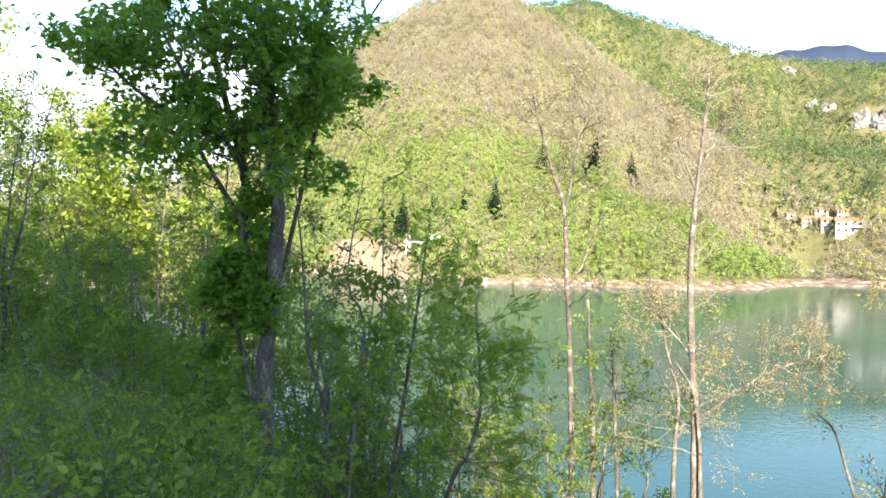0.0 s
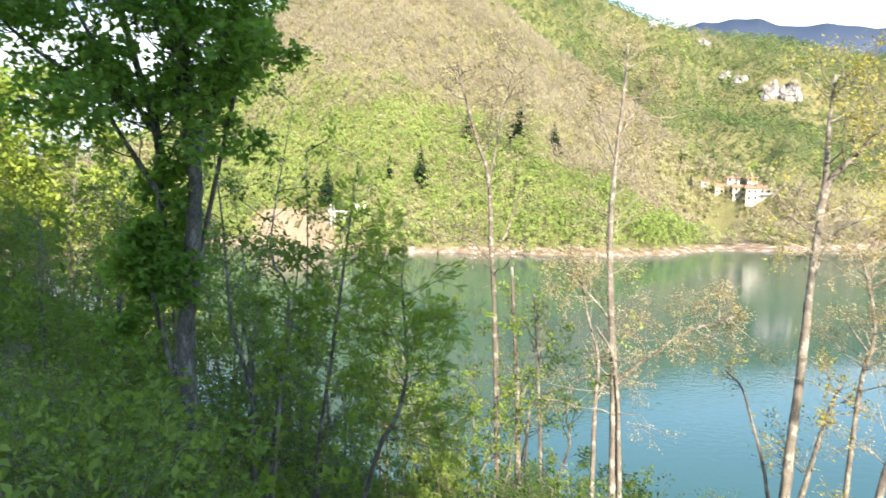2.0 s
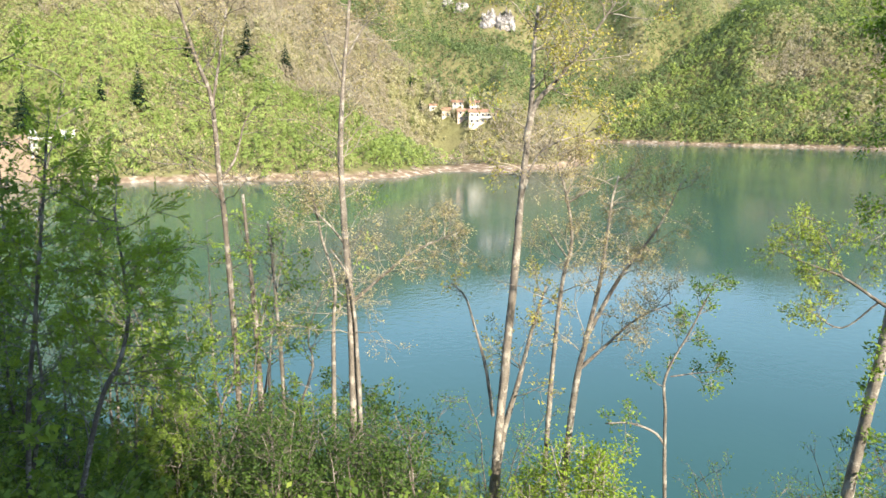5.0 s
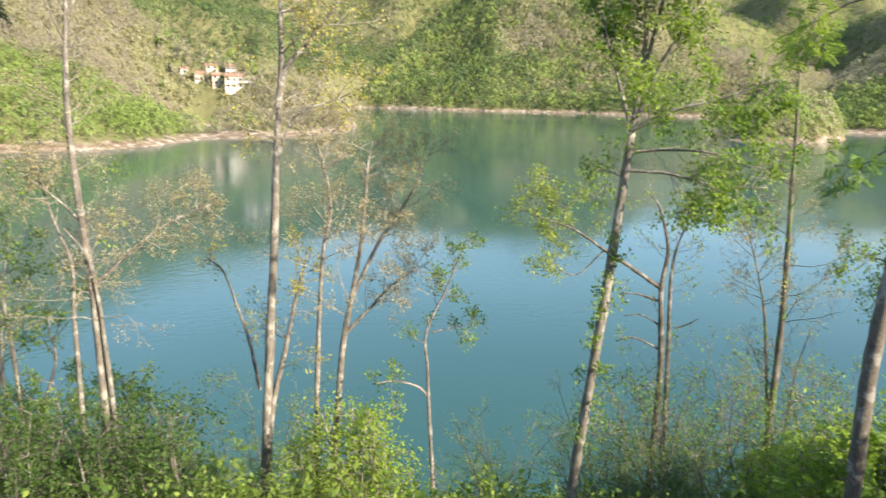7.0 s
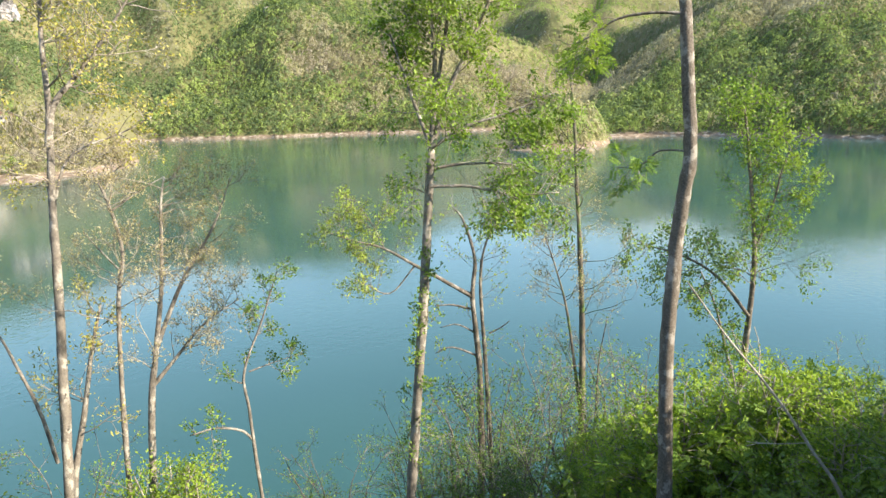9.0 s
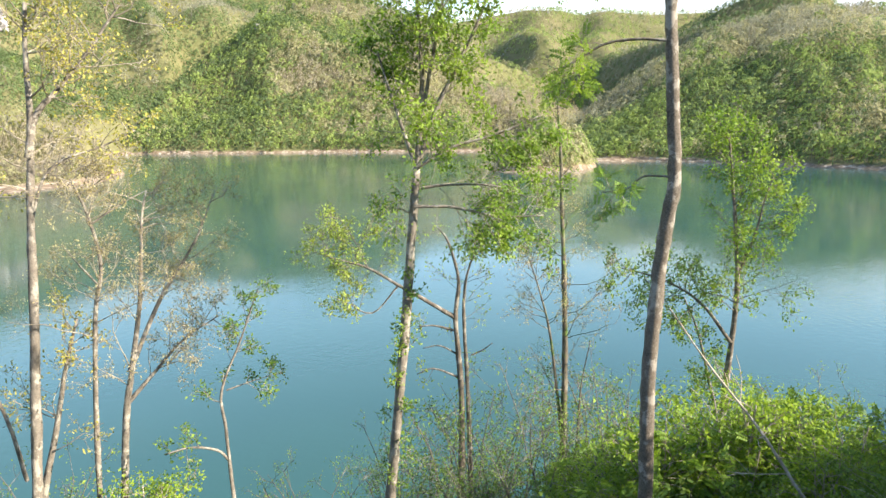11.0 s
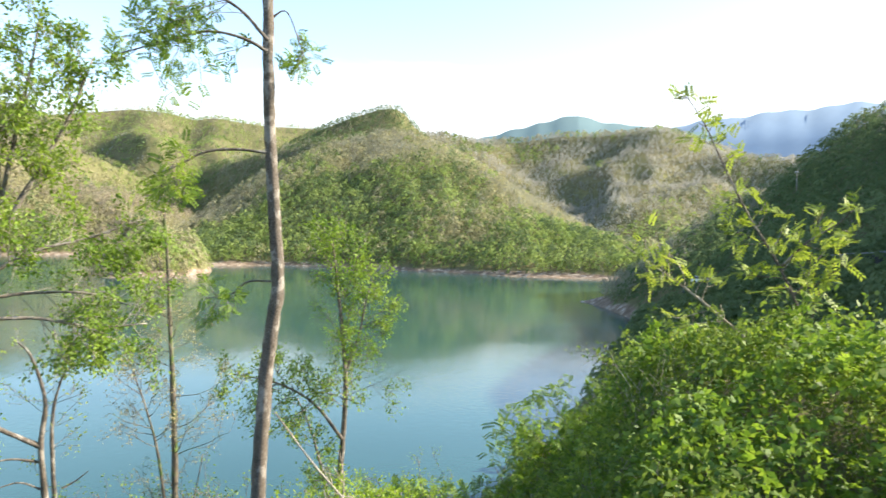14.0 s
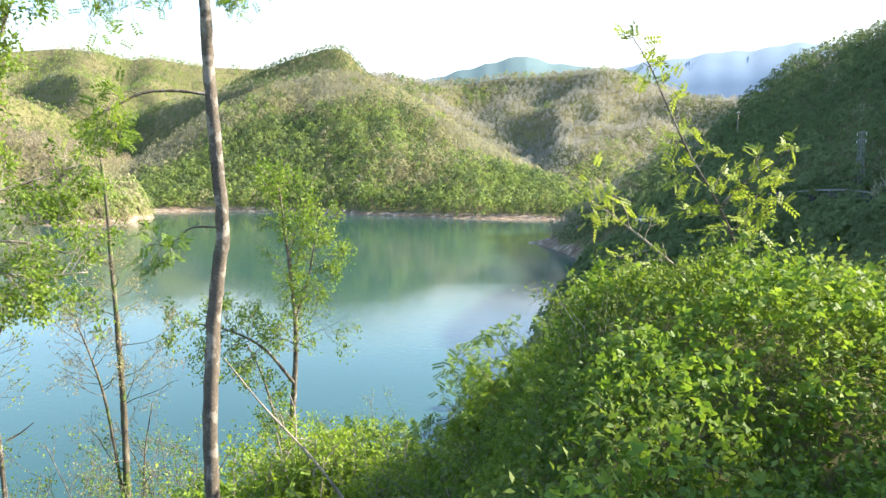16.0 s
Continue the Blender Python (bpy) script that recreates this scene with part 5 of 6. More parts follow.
repeat(bush_a, ring(8, 8, 103, 126, 7, 10, ba, -8, -5.5, 0.4, 0.9) + ring(9, 8, 90, 97, 7, 9.5, ba, -23, -17, 0.5, 1.4) + ring(7, 14, -36, -18, 5, 9, ba, -17, -11, 0.5, 1.6), 4)
repeat(bush_d, ring(28, 20, -36, -18, 8, 15, bd, -17, -9, 0.5, 1.8) + ring(26, 10, -20, 0, 7, 12, bd, -28, -21) + ring(14, 24, 22, 88, 9, 24, bd, -30, -25)
       + ring(33, 34, 2, 28, 9, 17, bd, -29, -22, 0.5, 2.0), 11)
repeat(bush_b, ring(10, 6, -34, -19, 7, 13, bb, -21, -14) + ring(27, 8, -19, 4, 8, 13, bb, -27, -20) + ring(11, 8, 99, 124, 7, 10, bb, -8, -5, 0.4, 1.1)
       + ring(34, 6, 91, 98, 7.5, 10, bb, -21, -15, 0.5, 1.4) + ring(39, 12, 91, 99, 10, 20, bb, -24, -16, 0.7, 1.8) + ring(12, 14, 20, 90, 10, 22, bb, -32, -27), 5)
repeat(bush_c, ring(13, 5, 20, 30, 13, 24, bc, -27, -22) + ring(22, 4, 30, 50, 14, 28, bc, -29, -24) + ring(23, 9, 46, 60, 12, 20, bc, -28, -23) + ring(76, 10, 58, 72, 12, 18, bc, -26, -19, 0.5, 1.25) + ring(80, 8, 61, 77, 13, 18, bc, -22, -16.5, 0.6, 1.6) + ring(15, 6, 76, 90, 12, 20, bc, -22, -17), 6)
for thing_of, top, k in ((bramble_a, ra, 0), (bramble_b, rb, 100)):
    repeat(thing_of, ring(16 + k, 46, 102.5, 127, 5.8, 9.0, top, -9.5, -4.5, 0.5, 1.2) + ring(35 + k, 40, 98, 127, 3.4, 5.8, top, -25, -12, 0.4, 1.0)
           + ring(17 + k, 24, 84, 93, 6.5, 11, top, -30, -23, 0.5, 1.1) + ring(36 + k, 14, 92, 99, 6, 9, top, -22, -15, 0.5, 1.2)
           + ring(18 + k, 22, -36, -17, 3.6, 9, top, -22, -12, 0.5, 1.3) + ring(24 + k, 8, -20, 2, 5, 10, top, -30, -22, 0.5, 1.2), 8 + k)
repeat(bramble_c, ring(41, 20, 102, 127, 5, 8.5, rc, -12, -4.5, 0.4, 1.0) + ring(42, 9, 90, 98, 6.5, 10, rc, -22, -15, 0.5, 1.2) + ring(43, 12, -36, -18, 5, 10, rc, -18, -10, 0.5, 1.5), 12)
repeat(bramble_d, ring(47, 44, -36, -15, 4.2, 9.5, rd, -20, -10, 0.5, 1.5) + ring(48, 16, -16, 4, 6, 11, rd, -28, -19, 0.5, 1.4) + ring(49, 12, 70, 88, 8, 12, rd, -28, -21, 0.5, 1.3), 14)
repeat(dry, ring(44, 30, 101, 127, 3.8, 8.5, 1.25, -15, -4, 0.5, 1.1) + ring(45, 5, 88, 97, 7, 10, 1.25, -22, -17, 0.5, 1.1) + ring(46, 24, -35, -15, 4, 10, 1.25, -18, -9, 0.6, 1.5), 13)
repeat(bush_l, [(32.5, 12.0, 1.2), (34.5, 12.4, 1.35), (36.5, 11.8, 1.25), (38.5, 12.2, 1.25), (68.5, 12.5, 0.9), (73, 10.5, 1.2), (76, 9.8, 1.3), (79, 10.4, 1.4), (82, 9.4, 1.3), (85, 9.8, 1.2), (87.5, 9.0, 1.0)], 10)
repeat(dark_tree, [(-33.0, 42, 1.0), (-35.0, 36, 1.3), (-37.5, 44, 1.3)], 15)
repeat(bank_tree, [(-32.4, 60, 1.24), (-31.4, 44, 0.44), (-29.6, 58, 1.03), (-28.2, 66, 1.17), (-26.8, 56, 1.03), (-25.2, 64, 1.17), (-23.6, 58, 1.03),
                   (-22, 66, 1.17), (-20.4, 56, 0.83), (-18.6, 64, 0.88), (-16.6, 58, 0.83), (-30.6, 70, 1.10)], 7)


# low brambles and herbs over the near bank, past counting
def undergrowth(name, label, seed, n, az0, az1, r0, r1, tall, size, leaf, hummock=0.9, kind="simple"):
    """Tufts of leaves on short stalks, in hummocks with gaps between them."""
    g = np.random.default_rng(seed)
    each = 3 if kind == "maple" else 6
    m = n // each
    az, r = g.uniform(az0, az1, m), np.sqrt(g.uniform(r0 ** 2, r1 ** 2, m))
    x, y = np.sin(np.radians(az)) * r, np.cos(np.radians(az)) * r
    lump = 0.5 + 0.6 * lumps(x, y, hummock) + 0.3 * lumps(x, y, hummock * 0.4)
    keep = lump > g.uniform(0.0, 0.35, m)
    x, y, lump = x[keep], y[keep], np.clip(lump[keep], 0.1, 1.2)
    foot = np.stack([x, y, ground_z(x, y) + tall * lump * g.uniform(0.35, 1.0, len(x)) ** 0.6], -1)
    stalk = g.normal(0, 0.6, (len(x), 3)) + (0, 0, 0.5)
    stalk /= np.linalg.norm(stalk, axis=1)[:, None]
    at = np.concatenate([foot + stalk * size * 0.75 * k for k in range(each)])
    way = np.concatenate([stalk * 0.6 + g.normal(0, 0.75, stalk.shape) for k in range(each)])
    q = leaf_quads(g, at, way, size, kind)
    tagged(new(name, tri_mesh(name, q, leaf, 4)), label, "undergrowth", kind="stuff")


undergrowth("bramble_leaves", "low green bramble leaves covering the bank", 61, 32000, 88, 128, 2.6, 11, 0.6, 0.05, M_SHRUB)
undergrowth("bramble_leaves", "broad bramble leaves close to the road", 68, 22000, 92, 130, 2.3, 7, 0.42, 0.043, M_SHRUB, 0.5)
undergrowth("bramble_leaves", "three-part bramble leaves among the shrubs", 66, 15000, 93, 128, 2.5, 9, 0.65, 0.048, M_FRESH, 0.8, "maple")
undergrowth("bramble_leaves", "dark green brambles under the trees", 62, 14000, -36, 6, 3.2, 14, 0.8, 0.065, M_SHADE)
undergrowth("herb_leaves", "green herbs and brambles on the steep bank", 63, 38000, -4, 99, 7, 30, 1.1, 0.11, M_SHRUB, 1.6)
undergrowth("herb_leaves", "green growth on the flank above the water", 67, 9000, 86, 100, 8, 26, 1.0, 0.1, M_SHRUB, 1.2)
undergrowth("herb_leaves", "dark undergrowth in the thicket", 64, 24000, -36, 0, 12, 34, 1.8, 0.16, M_SHADE, 2.2)
undergrowth("herb_leaves", "rough green growth between the bank and the next slope", 65, 14000, 97, 128, 10, 30, 0.9, 0.11, M_SHRUB, 1.6)


# ---------------------------------------------------------------- single trees, rocks and buildings across the lake
def on_slope(az, el):
    """Where a line of sight at that bearing and angle of height meets the land across the lake."""
    r = np.arange(130.0, 1800.0, 1.0)
    z = height(np.full_like(r, az), r)
    hit = np.nonzero((z - EYE) >= r * math.tan(radians(el)))[0]
    hit = hit[0] if len(hit) else -1
    return away(az, float(r[hit]), float(z[hit])), float(r[hit])


def conifer(az, el, tall, seed, width=1.0):
    g = np.random.default_rng(seed)
    at, r = on_slope(az, el)
    ob = thing("fir_tree", "dark green fir standing out of the budding wood", "tree", "firs on the hill", at - Vector((0, 0, 1.0)))
    s = Shape()
    s.tube([(0, 0, -0.5), (0, 0, tall * 0.5), (0, 0, tall * 0.97)], [0.22, 0.14, 0.03], 7)
    part("trunk", s, M_BARK_DARK, ob, smooth=True)
    tris = []
    for k in range(420):
        h = tall * (0.1 + 0.88 * g.random() ** 1.25)
        w = (tall - h) * 0.24 * width * g.uniform(0.65, 1.1) + 0.15
        a = g.uniform(0, 2 * math.pi)
        d = np.array([math.cos(a), math.sin(a), 0])
        e = np.array([-d[1], d[0], 0])
        root, tip = np.array([0, 0, h + 0.35]) + d * w * 0.15, np.array([0, 0, h - 0.18 * w]) + d * w
        tris += [root, tip + e * 0.3 * w * 0.6, tip - e * 0.3 * w * 0.6]
    part("crown", tri_mesh("crown", np.array(tris), M_CONIFER), M_CONIFER, ob)


for az, el, tall, seed, width in ((1.7, 0.3, 19, 1, 1.1), (9.3, 3.8, 23, 2, 1.3), (12.0, 2.9, 18, 3, 1.3), (-5.5, -1.1, 20, 4, 1.2), (5.3, 3.8, 18, 5, 0.9),
                                  (-0.7, 1.0, 11, 6, 0.9), (-3.2, 0.6, 9, 7, 0.9), (21.4, 2.2, 7, 8, 1.2), (22.1, 0.4, 8, 9, 1.2), (45.6, 7.6, 17, 10, 1.9)):
    conifer(az, el, tall, seed, width)


def rock_material():
    m, n, l, p = material("pale_limestone", 0.9, 0.2)
    a, b = noise_tex(n, l, 0.12, 6.0, rough=0.7), noise_tex(n, l, 0.9, 5.0)
    col = mixed(n, l, 0.4, ramp_of(n, l, a, (0.4, (0.09, 0.075, 0.065)), (0.52, (0.34, 0.31, 0.28)), (0.62, (0.62, 0.59, 0.55))),
                ramp_of(n, l, b, (0.3, (0.1, 0.085, 0.07)), (0.7, (0.4, 0.38, 0.36))))
    l.new(col, p.inputs["Base Color"])
    bump_of(n, l, p, a, 1.0, 2.0)
    return m


M_ROCK = rock_material()


def outcrop(az, el, wide, tall, seed, label="pale limestone crag breaking through the wood"):
    """A ragged rock face that stands out of the slope, leaning back and cracked downwards."""
    at, r = on_slope(az, el)
    nx, nz = max(int(wide * 1.2), 10), max(int(tall * 1.2), 8)
    verts = []
    for i in range(nx + 1):
        x = (i / nx - 0.5) * wide
        edge = 1 - abs(2 * i / nx - 1) ** 4
        top = tall * edge * (0.7 + 0.35 * noise.noise(Vector((x * 0.13, seed * 5.0, 0))) + 0.35 * noise.noise(Vector((x * 0.4, seed * 9.0, 1))))
        for k in range(nz + 1):
            z = -6 + (max(top, 1.0) + 6) * k / nz
            q = Vector((x * 0.07, seed * 3.0, z * 0.06))
            y = z * 0.35 - 5.0 * edge + 5.0 * noise.fractal(q, 0.9, 2.0, 5) + 0.9 * noise.noise(Vector((x * 0.5, seed, z * 0.4)))
            verts.append((x, y, z))
        verts.append((x, 12 + 0.4 * top, max(top, 1.0) - 1.5))
    s = Shape()
    m = nz + 2
    s.add(verts, [(i * m + k, (i + 1) * m + k, (i + 1) * m + k + 1, i * m + k + 1) for i in range(nx) for k in range(m - 1)])
    ob = tagged(new("rock_outcrop", s.mesh("rock_outcrop", M_ROCK)), label, "rock", "crags on the ridge")
    ob.matrix_world = Matrix.Translation(at) @ pose(0, 0, 0, 0, 0, -az)


for az, el, wide, tall, seed in ((27.3, 6.8, 24, 22, 1), (28.5, 6.6, 26, 27, 3), (25.2, 7.9, 22, 11, 2), (24.2, 8.3, 16, 9, 5),
                                 (22.7, 10.6, 22, 10, 6), (19.0, 12.2, 14, 7, 7), (45.5, 7.1, 12, 6, 8)):
    outcrop(az, el, wide, tall, seed)


def paint(name, col, rough=0.7, grime=0.25):
    m, n, l, p = material(name, rough, 0.3)
    c = ramp_of(n, l, noise_tex(n, l, 0.8, 5.0), (0.3, tuple(v * (1 - grime) for v in col)), (0.65, col))
    l.new(c, p.inputs["Base Color"])
    return m


M_PLASTER, M_PINK = paint("cream_plaster", (0.62, 0.57, 0.48)), paint("pink_plaster", (0.72, 0.5, 0.4))
M_TILE, M_CONCRETE = paint("clay_roof", (0.42, 0.24, 0.16), 0.85, 0.4), paint("grey_concrete", (0.5, 0.48, 0.44), 0.9, 0.35)
M_WHITE, M_SHUTTER = paint("white_paint", (0.82, 0.82, 0.8), 0.5, 0.1), paint("brown_shutter", (0.45, 0.35, 0.25))
M_STEEL, M_ROOF = paint("galvanised_steel", (0.3, 0.31, 0.31), 0.55), paint("grey_sheet_roof", (0.36, 0.37, 0.38), 0.6)
M_RUBBER, M_ASPHALT = paint("black_rubber", (0.03, 0.03, 0.03), 0.9), paint("asphalt", (0.09, 0.09, 0.088), 0.9, 0.3)
M_EARTH = paint("ochre_earth", (0.33, 0.24, 0.155), 0.95, 0.35)
M_GLASS = material("window_glass", 0.08, 0.6)[0]
M_GLASS.node_tree.nodes["Principled BSDF"].inputs["Base Color"].default_value = (0.05, 0.06, 0.07, 1)


def boxed(x0, y0, z0, x1, y1, z1):
    s = Shape()
    s.box(x0, y0, z0, x1, y1, z1)
    return s


def house(label, az, el, wide, deep, tall, wall, rows, cols, balcony=False, chimney=False, roof_rise=1.8, sink=4.0):
    """A house that faces the lake: walls, a pitched roof with eaves, and windows with frames and shutters."""
    at, r = on_slope(az, el)
    ob = thing("house", label, "house", "houses on the far shore", at)
    ob.matrix_basis = Matrix.Translation(at) @ pose(0, 0, 0, 0, 0, -az)
    w, d = wide / 2, deep
    part("wall", boxed(-w, 0, -sink, w, d, tall), wall, ob)
    s = Shape()
    o = 0.5
    s.add([(-w - o, -o, tall), (w + o, -o, tall), (w + o, d / 2, tall + roof_rise), (-w - o, d / 2, tall + roof_rise), (-w - o, d + o, tall), (w + o, d + o, tall),
           (-w - o, -o, tall - 0.25), (w + o, -o, tall - 0.25), (-w - o, d + o, tall - 0.25), (w + o, d + o, tall - 0.25)],
          [(0, 1, 2, 3), (3, 2, 5, 4), (6, 7, 1, 0), (4, 5, 9, 8), (0, 3, 4, 8, 6), (1, 7, 9, 5, 2), (8, 9, 7, 6)])
    roof = part("roof", s, M_TILE, ob, "weathered clay-tiled roof")
    if chimney:
        part("chimney", boxed(-0.2 * w - 0.5, d / 2 - 0.5, tall + 0.6, -0.2 * w + 0.5, d / 2 + 0.5, tall + roof_rise + 1.6), M_PLASTER, roof)
    floor = tall / rows
    for i in range(rows):
        for j in range(cols):
            x, z = -w + wide * (j + 0.5) / cols, floor * i + 0.9
            win = part("window", boxed(x - 0.6, -0.06, z - 0.08, x + 0.6, 0.02, z + 1.48), M_WHITE, ob, "white window frame")
            part("pane", boxed(x - 0.5, -0.09, z, x + 0.5, -0.055, z + 1.4), M_GLASS, win)
            for q in (-1, 1):
                part("shutter", boxed(x + q * 0.95 - 0.3, -0.08, z, x + q * 0.95 + 0.3, -0.02, z + 1.4), M_SHUTTER, win)
    if balcony:
        b = part("balcony", boxed(-w * 0.1, -1.5, floor - 0.2, w, 0, floor), M_CONCRETE, ob)
        part("rail", boxed(-w * 0.1, -1.5, floor + 0.9, w, -1.42, floor + 1.0), M_STEEL, b)
        for k in range(9):
            x = -w * 0.1 + (w * 1.1 - 0.06) * k / 8
            part("baluster", boxed(x, -1.49, floor, x + 0.06, -1.43, floor + 0.9), M_STEEL, b)
    return ob


house("wide cream two-storey house with a clay roof and balcony", 26.95, -0.62, 15.0, 9, 6.4, M_PLASTER, 2, 5, True, roof_rise=1.6, sink=3.0)
house("pinkish wing with a chimney beside the larger house", 25.45, -0.5, 6.5, 8, 5.4, M_PINK, 2, 2, False, True, 1.5, 3.0)
house("pale upper house with a square stair tower", 26.3, 0.25, 5.0, 6, 5.2, M_WHITE, 2, 2, False, True, 1.2, 3.0)
house("small white farm building with a low roof", 24.1, -0.1, 4.6, 6, 4.0, M_PLASTER, 1, 2, sink=3.0)
house("little white outhouse among trees", 23.1, 0.4, 3.8, 4, 3.0, M_WHITE, 1, 1, roof_rise=1.0, sink=3.0)
house("stone barn with an old clay roof", 25.0, 0.55, 6.0, 6, 2.8, M_CONCRETE, 1, 2, roof_rise=1.2, sink=3.0)
house("tiny white hut high in the wood", 10.95, 2.4, 3.6, 4, 2.6, M_WHITE, 1, 1, roof_rise=0.9)

# the intake on the shore
at, far = on_slope(-4.6, -2.7)
intake = thing("intake_tower", "grey concrete water intake with columns and a deck", "water intake", at=at)
intake.matrix_basis = Matrix.Translation(at) @ pose(0, 0, 0, 0, 0, 4.6)
for x in (-3.4, -1.9):
    part("column", boxed(x - 0.35, -0.4, -5, x + 0.35, 0.4, 8.2), M_CONCRETE, intake)
part("deck", boxed(-4.6, -1.5, 5.0, 4.2, 2.2, 5.7), M_CONCRETE, intake)
part("pier", boxed(1.4, -1, -5, 3.4, 1.8, 5.0), M_CONCRETE, intake)
part("beam", boxed(-4.0, -0.3, 1.8, 1.4, 0.3, 2.3), M_CONCRETE, intake)
for x in (-4.4, -1.6, 1.2, 4.0):
    part("rail_post", boxed(x - 0.06, -1.45, 5.7, x + 0.06, -1.33, 6.8), M_STEEL, intake)
part("rail", boxed(-4.6, -1.45, 6.75, 4.2, -1.35, 6.85), M_STEEL, intake)
at, far = on_slope(-3.0, -1.75)
hut = thing("control_hut", "small white flat-roofed hut above the intake", "hut", at=at)
hut.matrix_basis = Matrix.Translation(at) @ pose(0, 0, 0, 0, 0, 3)
part("wall", boxed(-2.2, 0, -3, 2.2, 4, 3.4), M_WHITE, hut)
part("roof", boxed(-2.5, -0.3, 3.4, 2.5, 4.3, 3.7), M_CONCRETE, hut)
door = part("door", boxed(-0.5, -0.07, 0.1, 0.5, -0.005, 2.2), M_SHUTTER, hut)

# bare earth bank beside the intake
A, R = np.meshgrid(np.linspace(-11.2, -4.8, 40), np.linspace(-6, 26, 20), indexing="ij")
R = R + HILLS["wooded_peak"].along(A)[0]
Z = height(A, R) + 0.5 + 0.4 * lumps(A * 40, R * 4, 9.0)
bank = Shape()
bank.add(np.stack([np.sin(np.radians(A)) * R, np.cos(np.radians(A)) * R, Z], -1).reshape(-1, 3),
         [(i * 20 + j, i * 20 + j + 1, i * 20 + j + 21, i * 20 + j + 20) for i in range(39) for j in range(19)])
tagged(new("trim_earth_bank", bank.mesh("trim_earth_bank", M_EARTH, True)), "bare ochre earth bank at the water", "bank", kind="structure")

# shed among the trees along the road
shed_at = away(-31.2, 76.0)
shed_at.z = float(ground_z(shed_at.x, shed_at.y))
lift = 22.9 - shed_at.z
shed = thing("shed", "grey sheet-roofed shed half hidden by trees", "shed", at=shed_at)
shed.matrix_basis = Matrix.Translation(shed_at) @ pose(0, 0, 0, 0, 0, 48)
part("wall", boxed(-3, -2, -1, 3, 2, lift + 0.2), M_TWIG, shed, "weathered grey board wall")
s = Shape()
s.add([(-3.4, -2.4, lift), (3.4, -2.4, lift), (3.4, 2.4, lift + 1.3), (-3.4, 2.4, lift + 1.3), (-3.4, -2.4, lift - 0.12), (3.4, -2.4, lift - 0.12), (3.4, 2.4, lift + 1.18), (-3.4, 2.4, lift + 1.18)],
      [(0, 1, 2, 3), (7, 6, 5, 4), (4, 5, 1, 0), (5, 6, 2, 1), (6, 7, 3, 2), (7, 4, 0, 3)])
part("roof", s, M_ROOF, shed, "pale grey sheet roof")

# poles and the road on the next slope
at, far = on_slope(114.0, 1.9)
pole = thing("utility_pole", "slim wooden line pole on the dark slope", "pole", at=at)
s = Shape()
s.tube([(0, 0, -1), (0, 0, 5), (0, 0, 11)], [0.2, 0.17, 0.13], 10)
part("post", s, M_TWIG, pole, smooth=True)
part("crossarm", boxed(-0.9, -0.07, 10.2, 0.9, 0.07, 10.4), M_TWIG, pole)
for x in (-0.8, 0, 0.8):
    part("insulator", boxed(x - 0.07, -0.07, 10.4, x + 0.07, 0.07, 10.75), M_WHITE, pole)

at, far = on_slope(121.8, -1.5)
pylon = thing("pylon", "steel lattice pylon beside the road", "pylon", at=at)
tall = far * (math.tan(radians(2.8)) + math.tan(radians(1.5))) + 0.5
corner = [(-0.8, -0.8), (0.8, -0.8), (0.8, 0.8), (-0.8, 0.8)]
for x, y in corner:
    s = Shape()
    s.tube([(x, y, -1), (x * 0.25, y * 0.25, tall)], [0.07, 0.05], 5)
    part("leg", s, M_STEEL, pylon)
for k in range(9):
    z0, z1 = tall * k / 9, tall * (k + 1) / 9
    for i in range(4):
        (xa, ya), (xb, yb) = corner[i], corner[(i + 1) % 4]
        fa, fb = 1 - 0.75 * z0 / tall, 1 - 0.75 * z1 / tall
        if k % 2:
            xa, ya, xb, yb = xb, yb, xa, ya
        s = Shape()
        s.tube([(xa * fa, ya * fa, z0), (xb * fb, yb * fb, z1)], [0.03, 0.03], 4)
        part("brace", s, M_STEEL, pylon)
for z in (tall * 0.86, tall * 0.97):
    part("crossarm", boxed(-1.5, -0.08, z, 1.5, 0.08, z + 0.14), M_STEEL, pylon)
    for x in (-1.4, 1.4):
        part("insulator", boxed(x - 0.06, -0.06, z - 0.5, x + 0.06, 0.06, z), M_WHITE, pylon)

az = np.linspace(106.5, 127, 60)
rr = np.interp(az, [106.5, 112, 118, 127], [176, 166, 156, 150])
zz = np.maximum(height(az, rr), height(az, rr + 5)) + 0.9
road = Shape()
rows = [(rr - 3.0, zz - 3.0), (rr - 2.6, zz), (rr + 3.0, zz), (rr + 3.4, zz - 2.0)]
road.add(np.concatenate([np.stack([np.sin(np.radians(az)) * r, np.cos(np.radians(az)) * r, z], -1) for r, z in rows]),
         [(k * 60 + i, k * 60 + i + 1, (k + 1) * 60 + i + 1, (k + 1) * 60 + i) for k in range(3) for i in range(59)])
tagged(new("road", road.mesh("road", M_ASPHALT)), "narrow asphalt road across the slope", "road", kind="structure")
rail = thing("guard_rail", "steel guard rail along the road", "guard rail")
s = Shape()
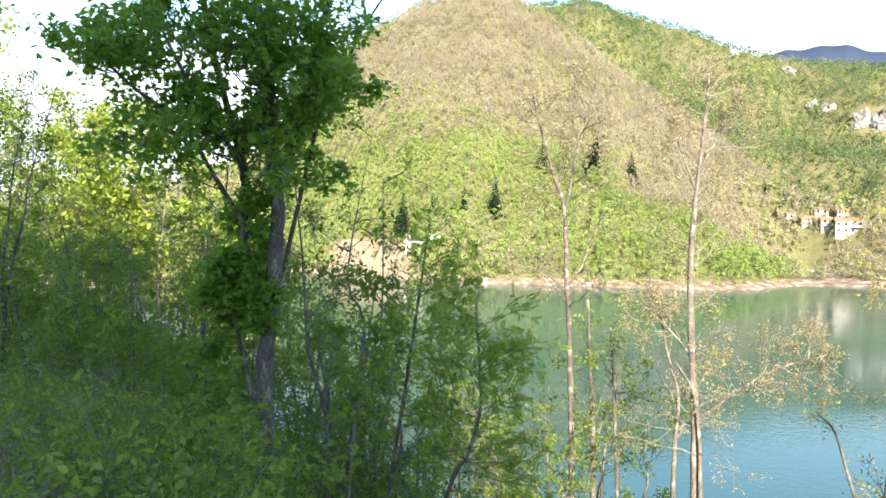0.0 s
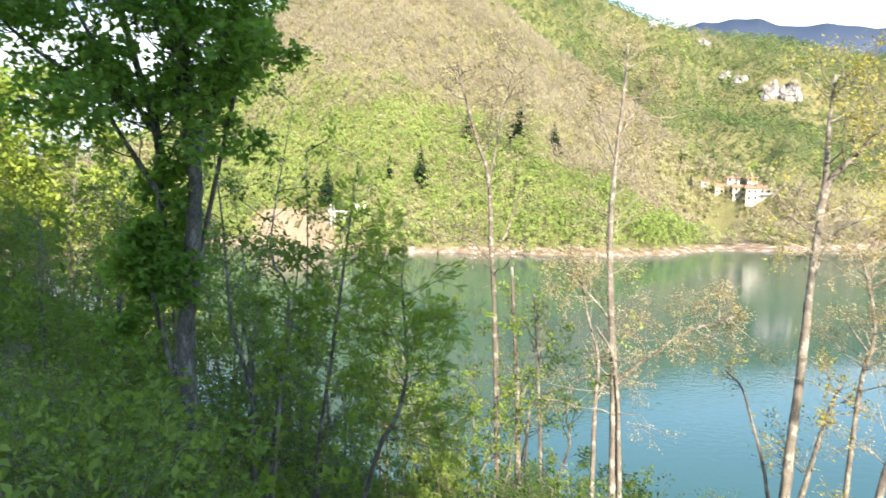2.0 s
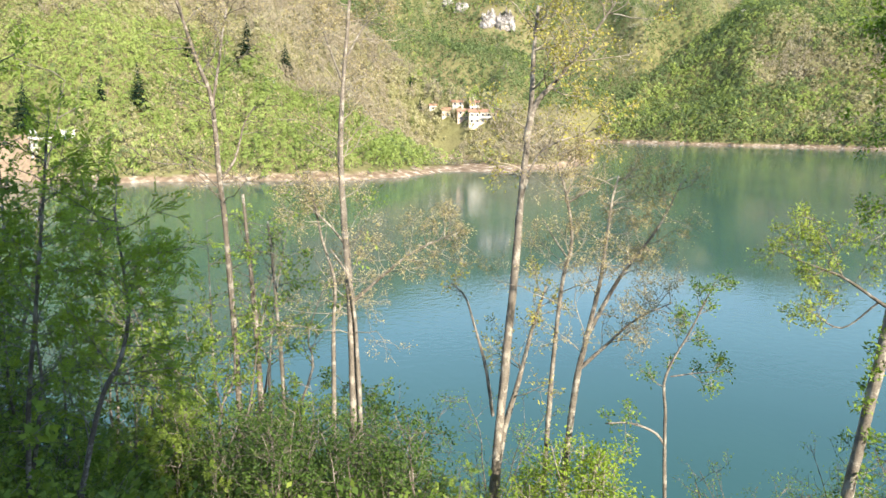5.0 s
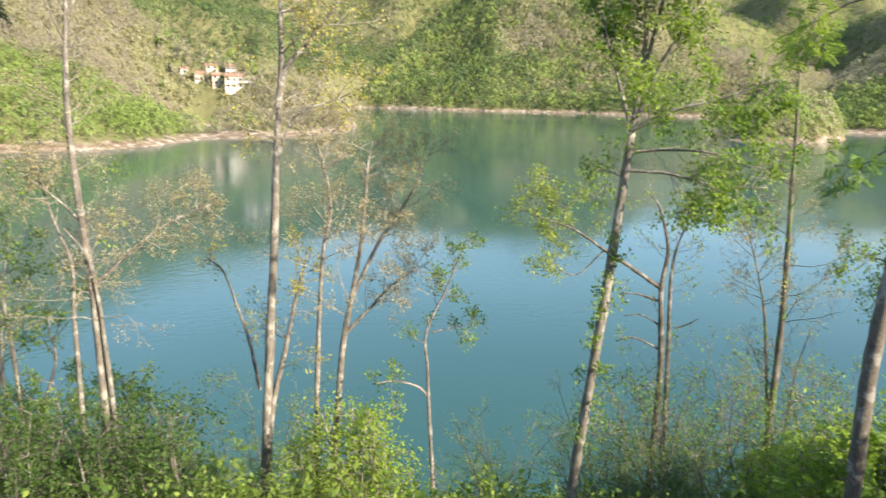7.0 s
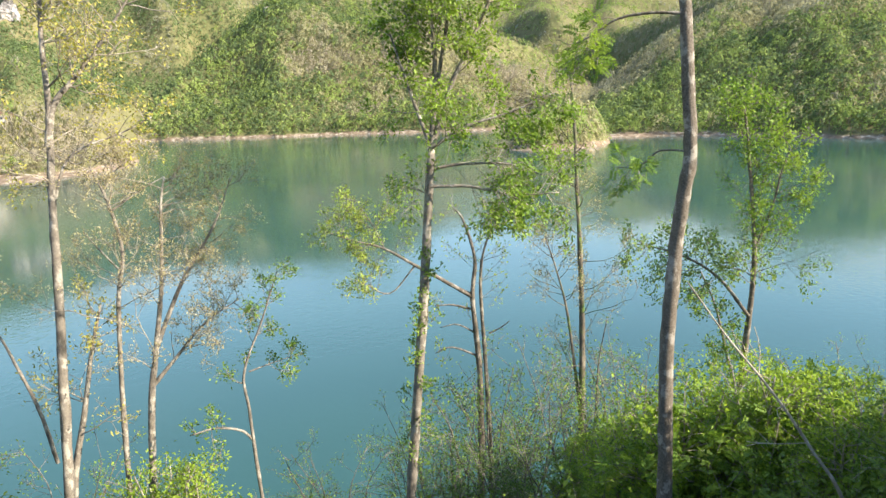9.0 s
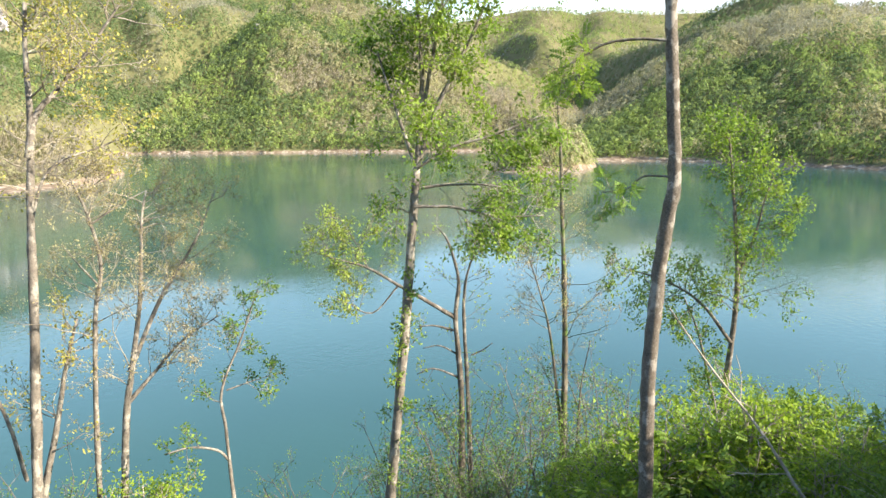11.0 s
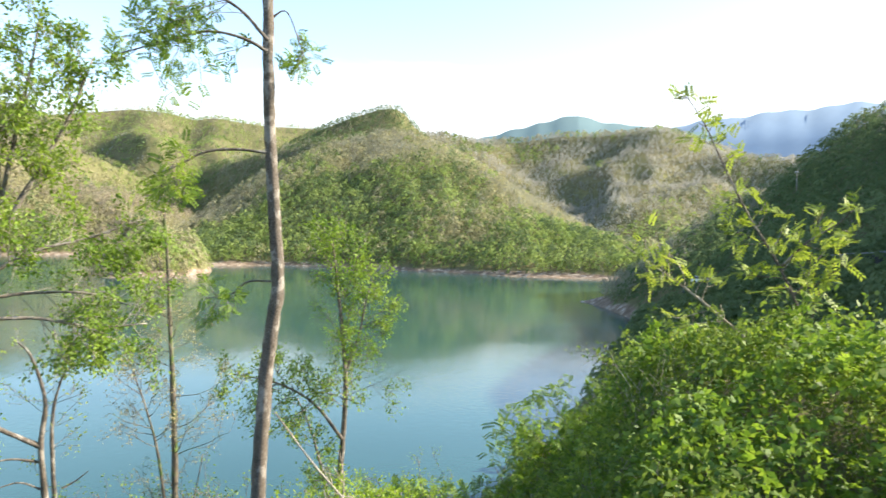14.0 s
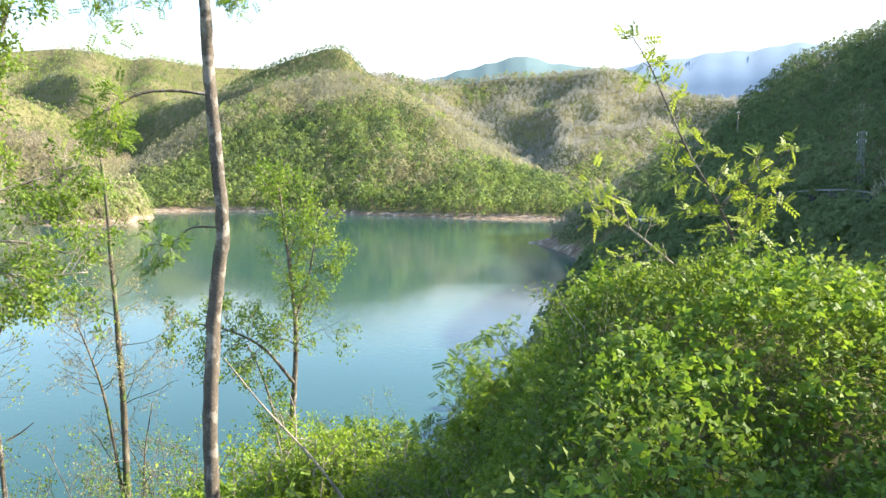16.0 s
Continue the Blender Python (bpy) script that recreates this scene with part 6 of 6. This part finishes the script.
for h0, h1 in ((0.45, 0.75),):
    s.add(np.concatenate([np.stack([np.sin(np.radians(az)) * (rr - 2.3), np.cos(np.radians(az)) * (rr - 2.3), zz + h], -1) for h in (h0, h1)]
                         + [np.stack([np.sin(np.radians(az)) * (rr - 2.2), np.cos(np.radians(az)) * (rr - 2.2), zz + h], -1) for h in (h1, h0)]),
          [(k * 60 + i, k * 60 + i + 1, (k + 1) % 4 * 60 + i + 1, (k + 1) % 4 * 60 + i) for k in range(4) for i in range(59)])
part("beam", s, M_STEEL, rail)
for i in range(0, 60, 3):
    x, y, z = math.sin(radians(az[i])) * (rr[i] - 2.15), math.cos(radians(az[i])) * (rr[i] - 2.15), zz[i]
    part("post", boxed(x - 0.06, y - 0.06, z - 0.3, x + 0.06, y + 0.06, z + 0.7), M_STEEL, rail)

spot_z = float(np.interp(107.7, az, zz))
spot_r = float(np.interp(107.7, az, rr))
at = away(107.7, spot_r - 0.4, spot_z)
car = thing("car", "small white car on the road", "car", at=at)
car.matrix_basis = Matrix.Translation(at) @ pose(0, 0, 0, 0, 0, -105)


def shell(outline, half, inset):
    """A car body part from its side outline: x along, z up, narrower at the top."""
    s = Shape()
    n = len(outline)
    top = max(z for _, z in outline)
    v = [(x, q * (half - inset * (z / top) ** 2), z) for q in (-1, 1) for x, z in outline]
    s.add(v, [tuple(range(n)), tuple(range(2 * n - 1, n - 1, -1))] + [(i, i + n, (i + 1) % n + n, (i + 1) % n) for i in range(n)])
    return s


part("body", shell([(-1.95, 0.3), (-1.98, 0.75), (-1.7, 0.92), (0.75, 0.95), (1.7, 0.8), (1.95, 0.6), (1.95, 0.3)], 0.84, 0.08), M_WHITE, car)
part("cabin", shell([(-1.55, 0.9), (-1.15, 1.45), (0.35, 1.48), (1.0, 0.92)], 0.76, 0.14), M_GLASS, car)
part("roof", boxed(-1.1, -0.6, 1.45, 0.3, 0.6, 1.51), M_WHITE, car)
for x in (-1.2, 1.2):
    for y in (-0.8, 0.8):
        s = Shape()
        a = np.arange(14) * 2 * math.pi / 14
        v = np.concatenate([np.stack([x + np.cos(a) * 0.31, np.full(14, y + q), 0.31 + np.sin(a) * 0.31], -1) for q in (-0.1, 0.1)])
        s.add(v, [tuple(range(14)), tuple(range(27, 13, -1))] + [(i, (i + 1) % 14, (i + 1) % 14 + 14, i + 14) for i in range(14)])
        part("wheel", s, M_RUBBER, car)
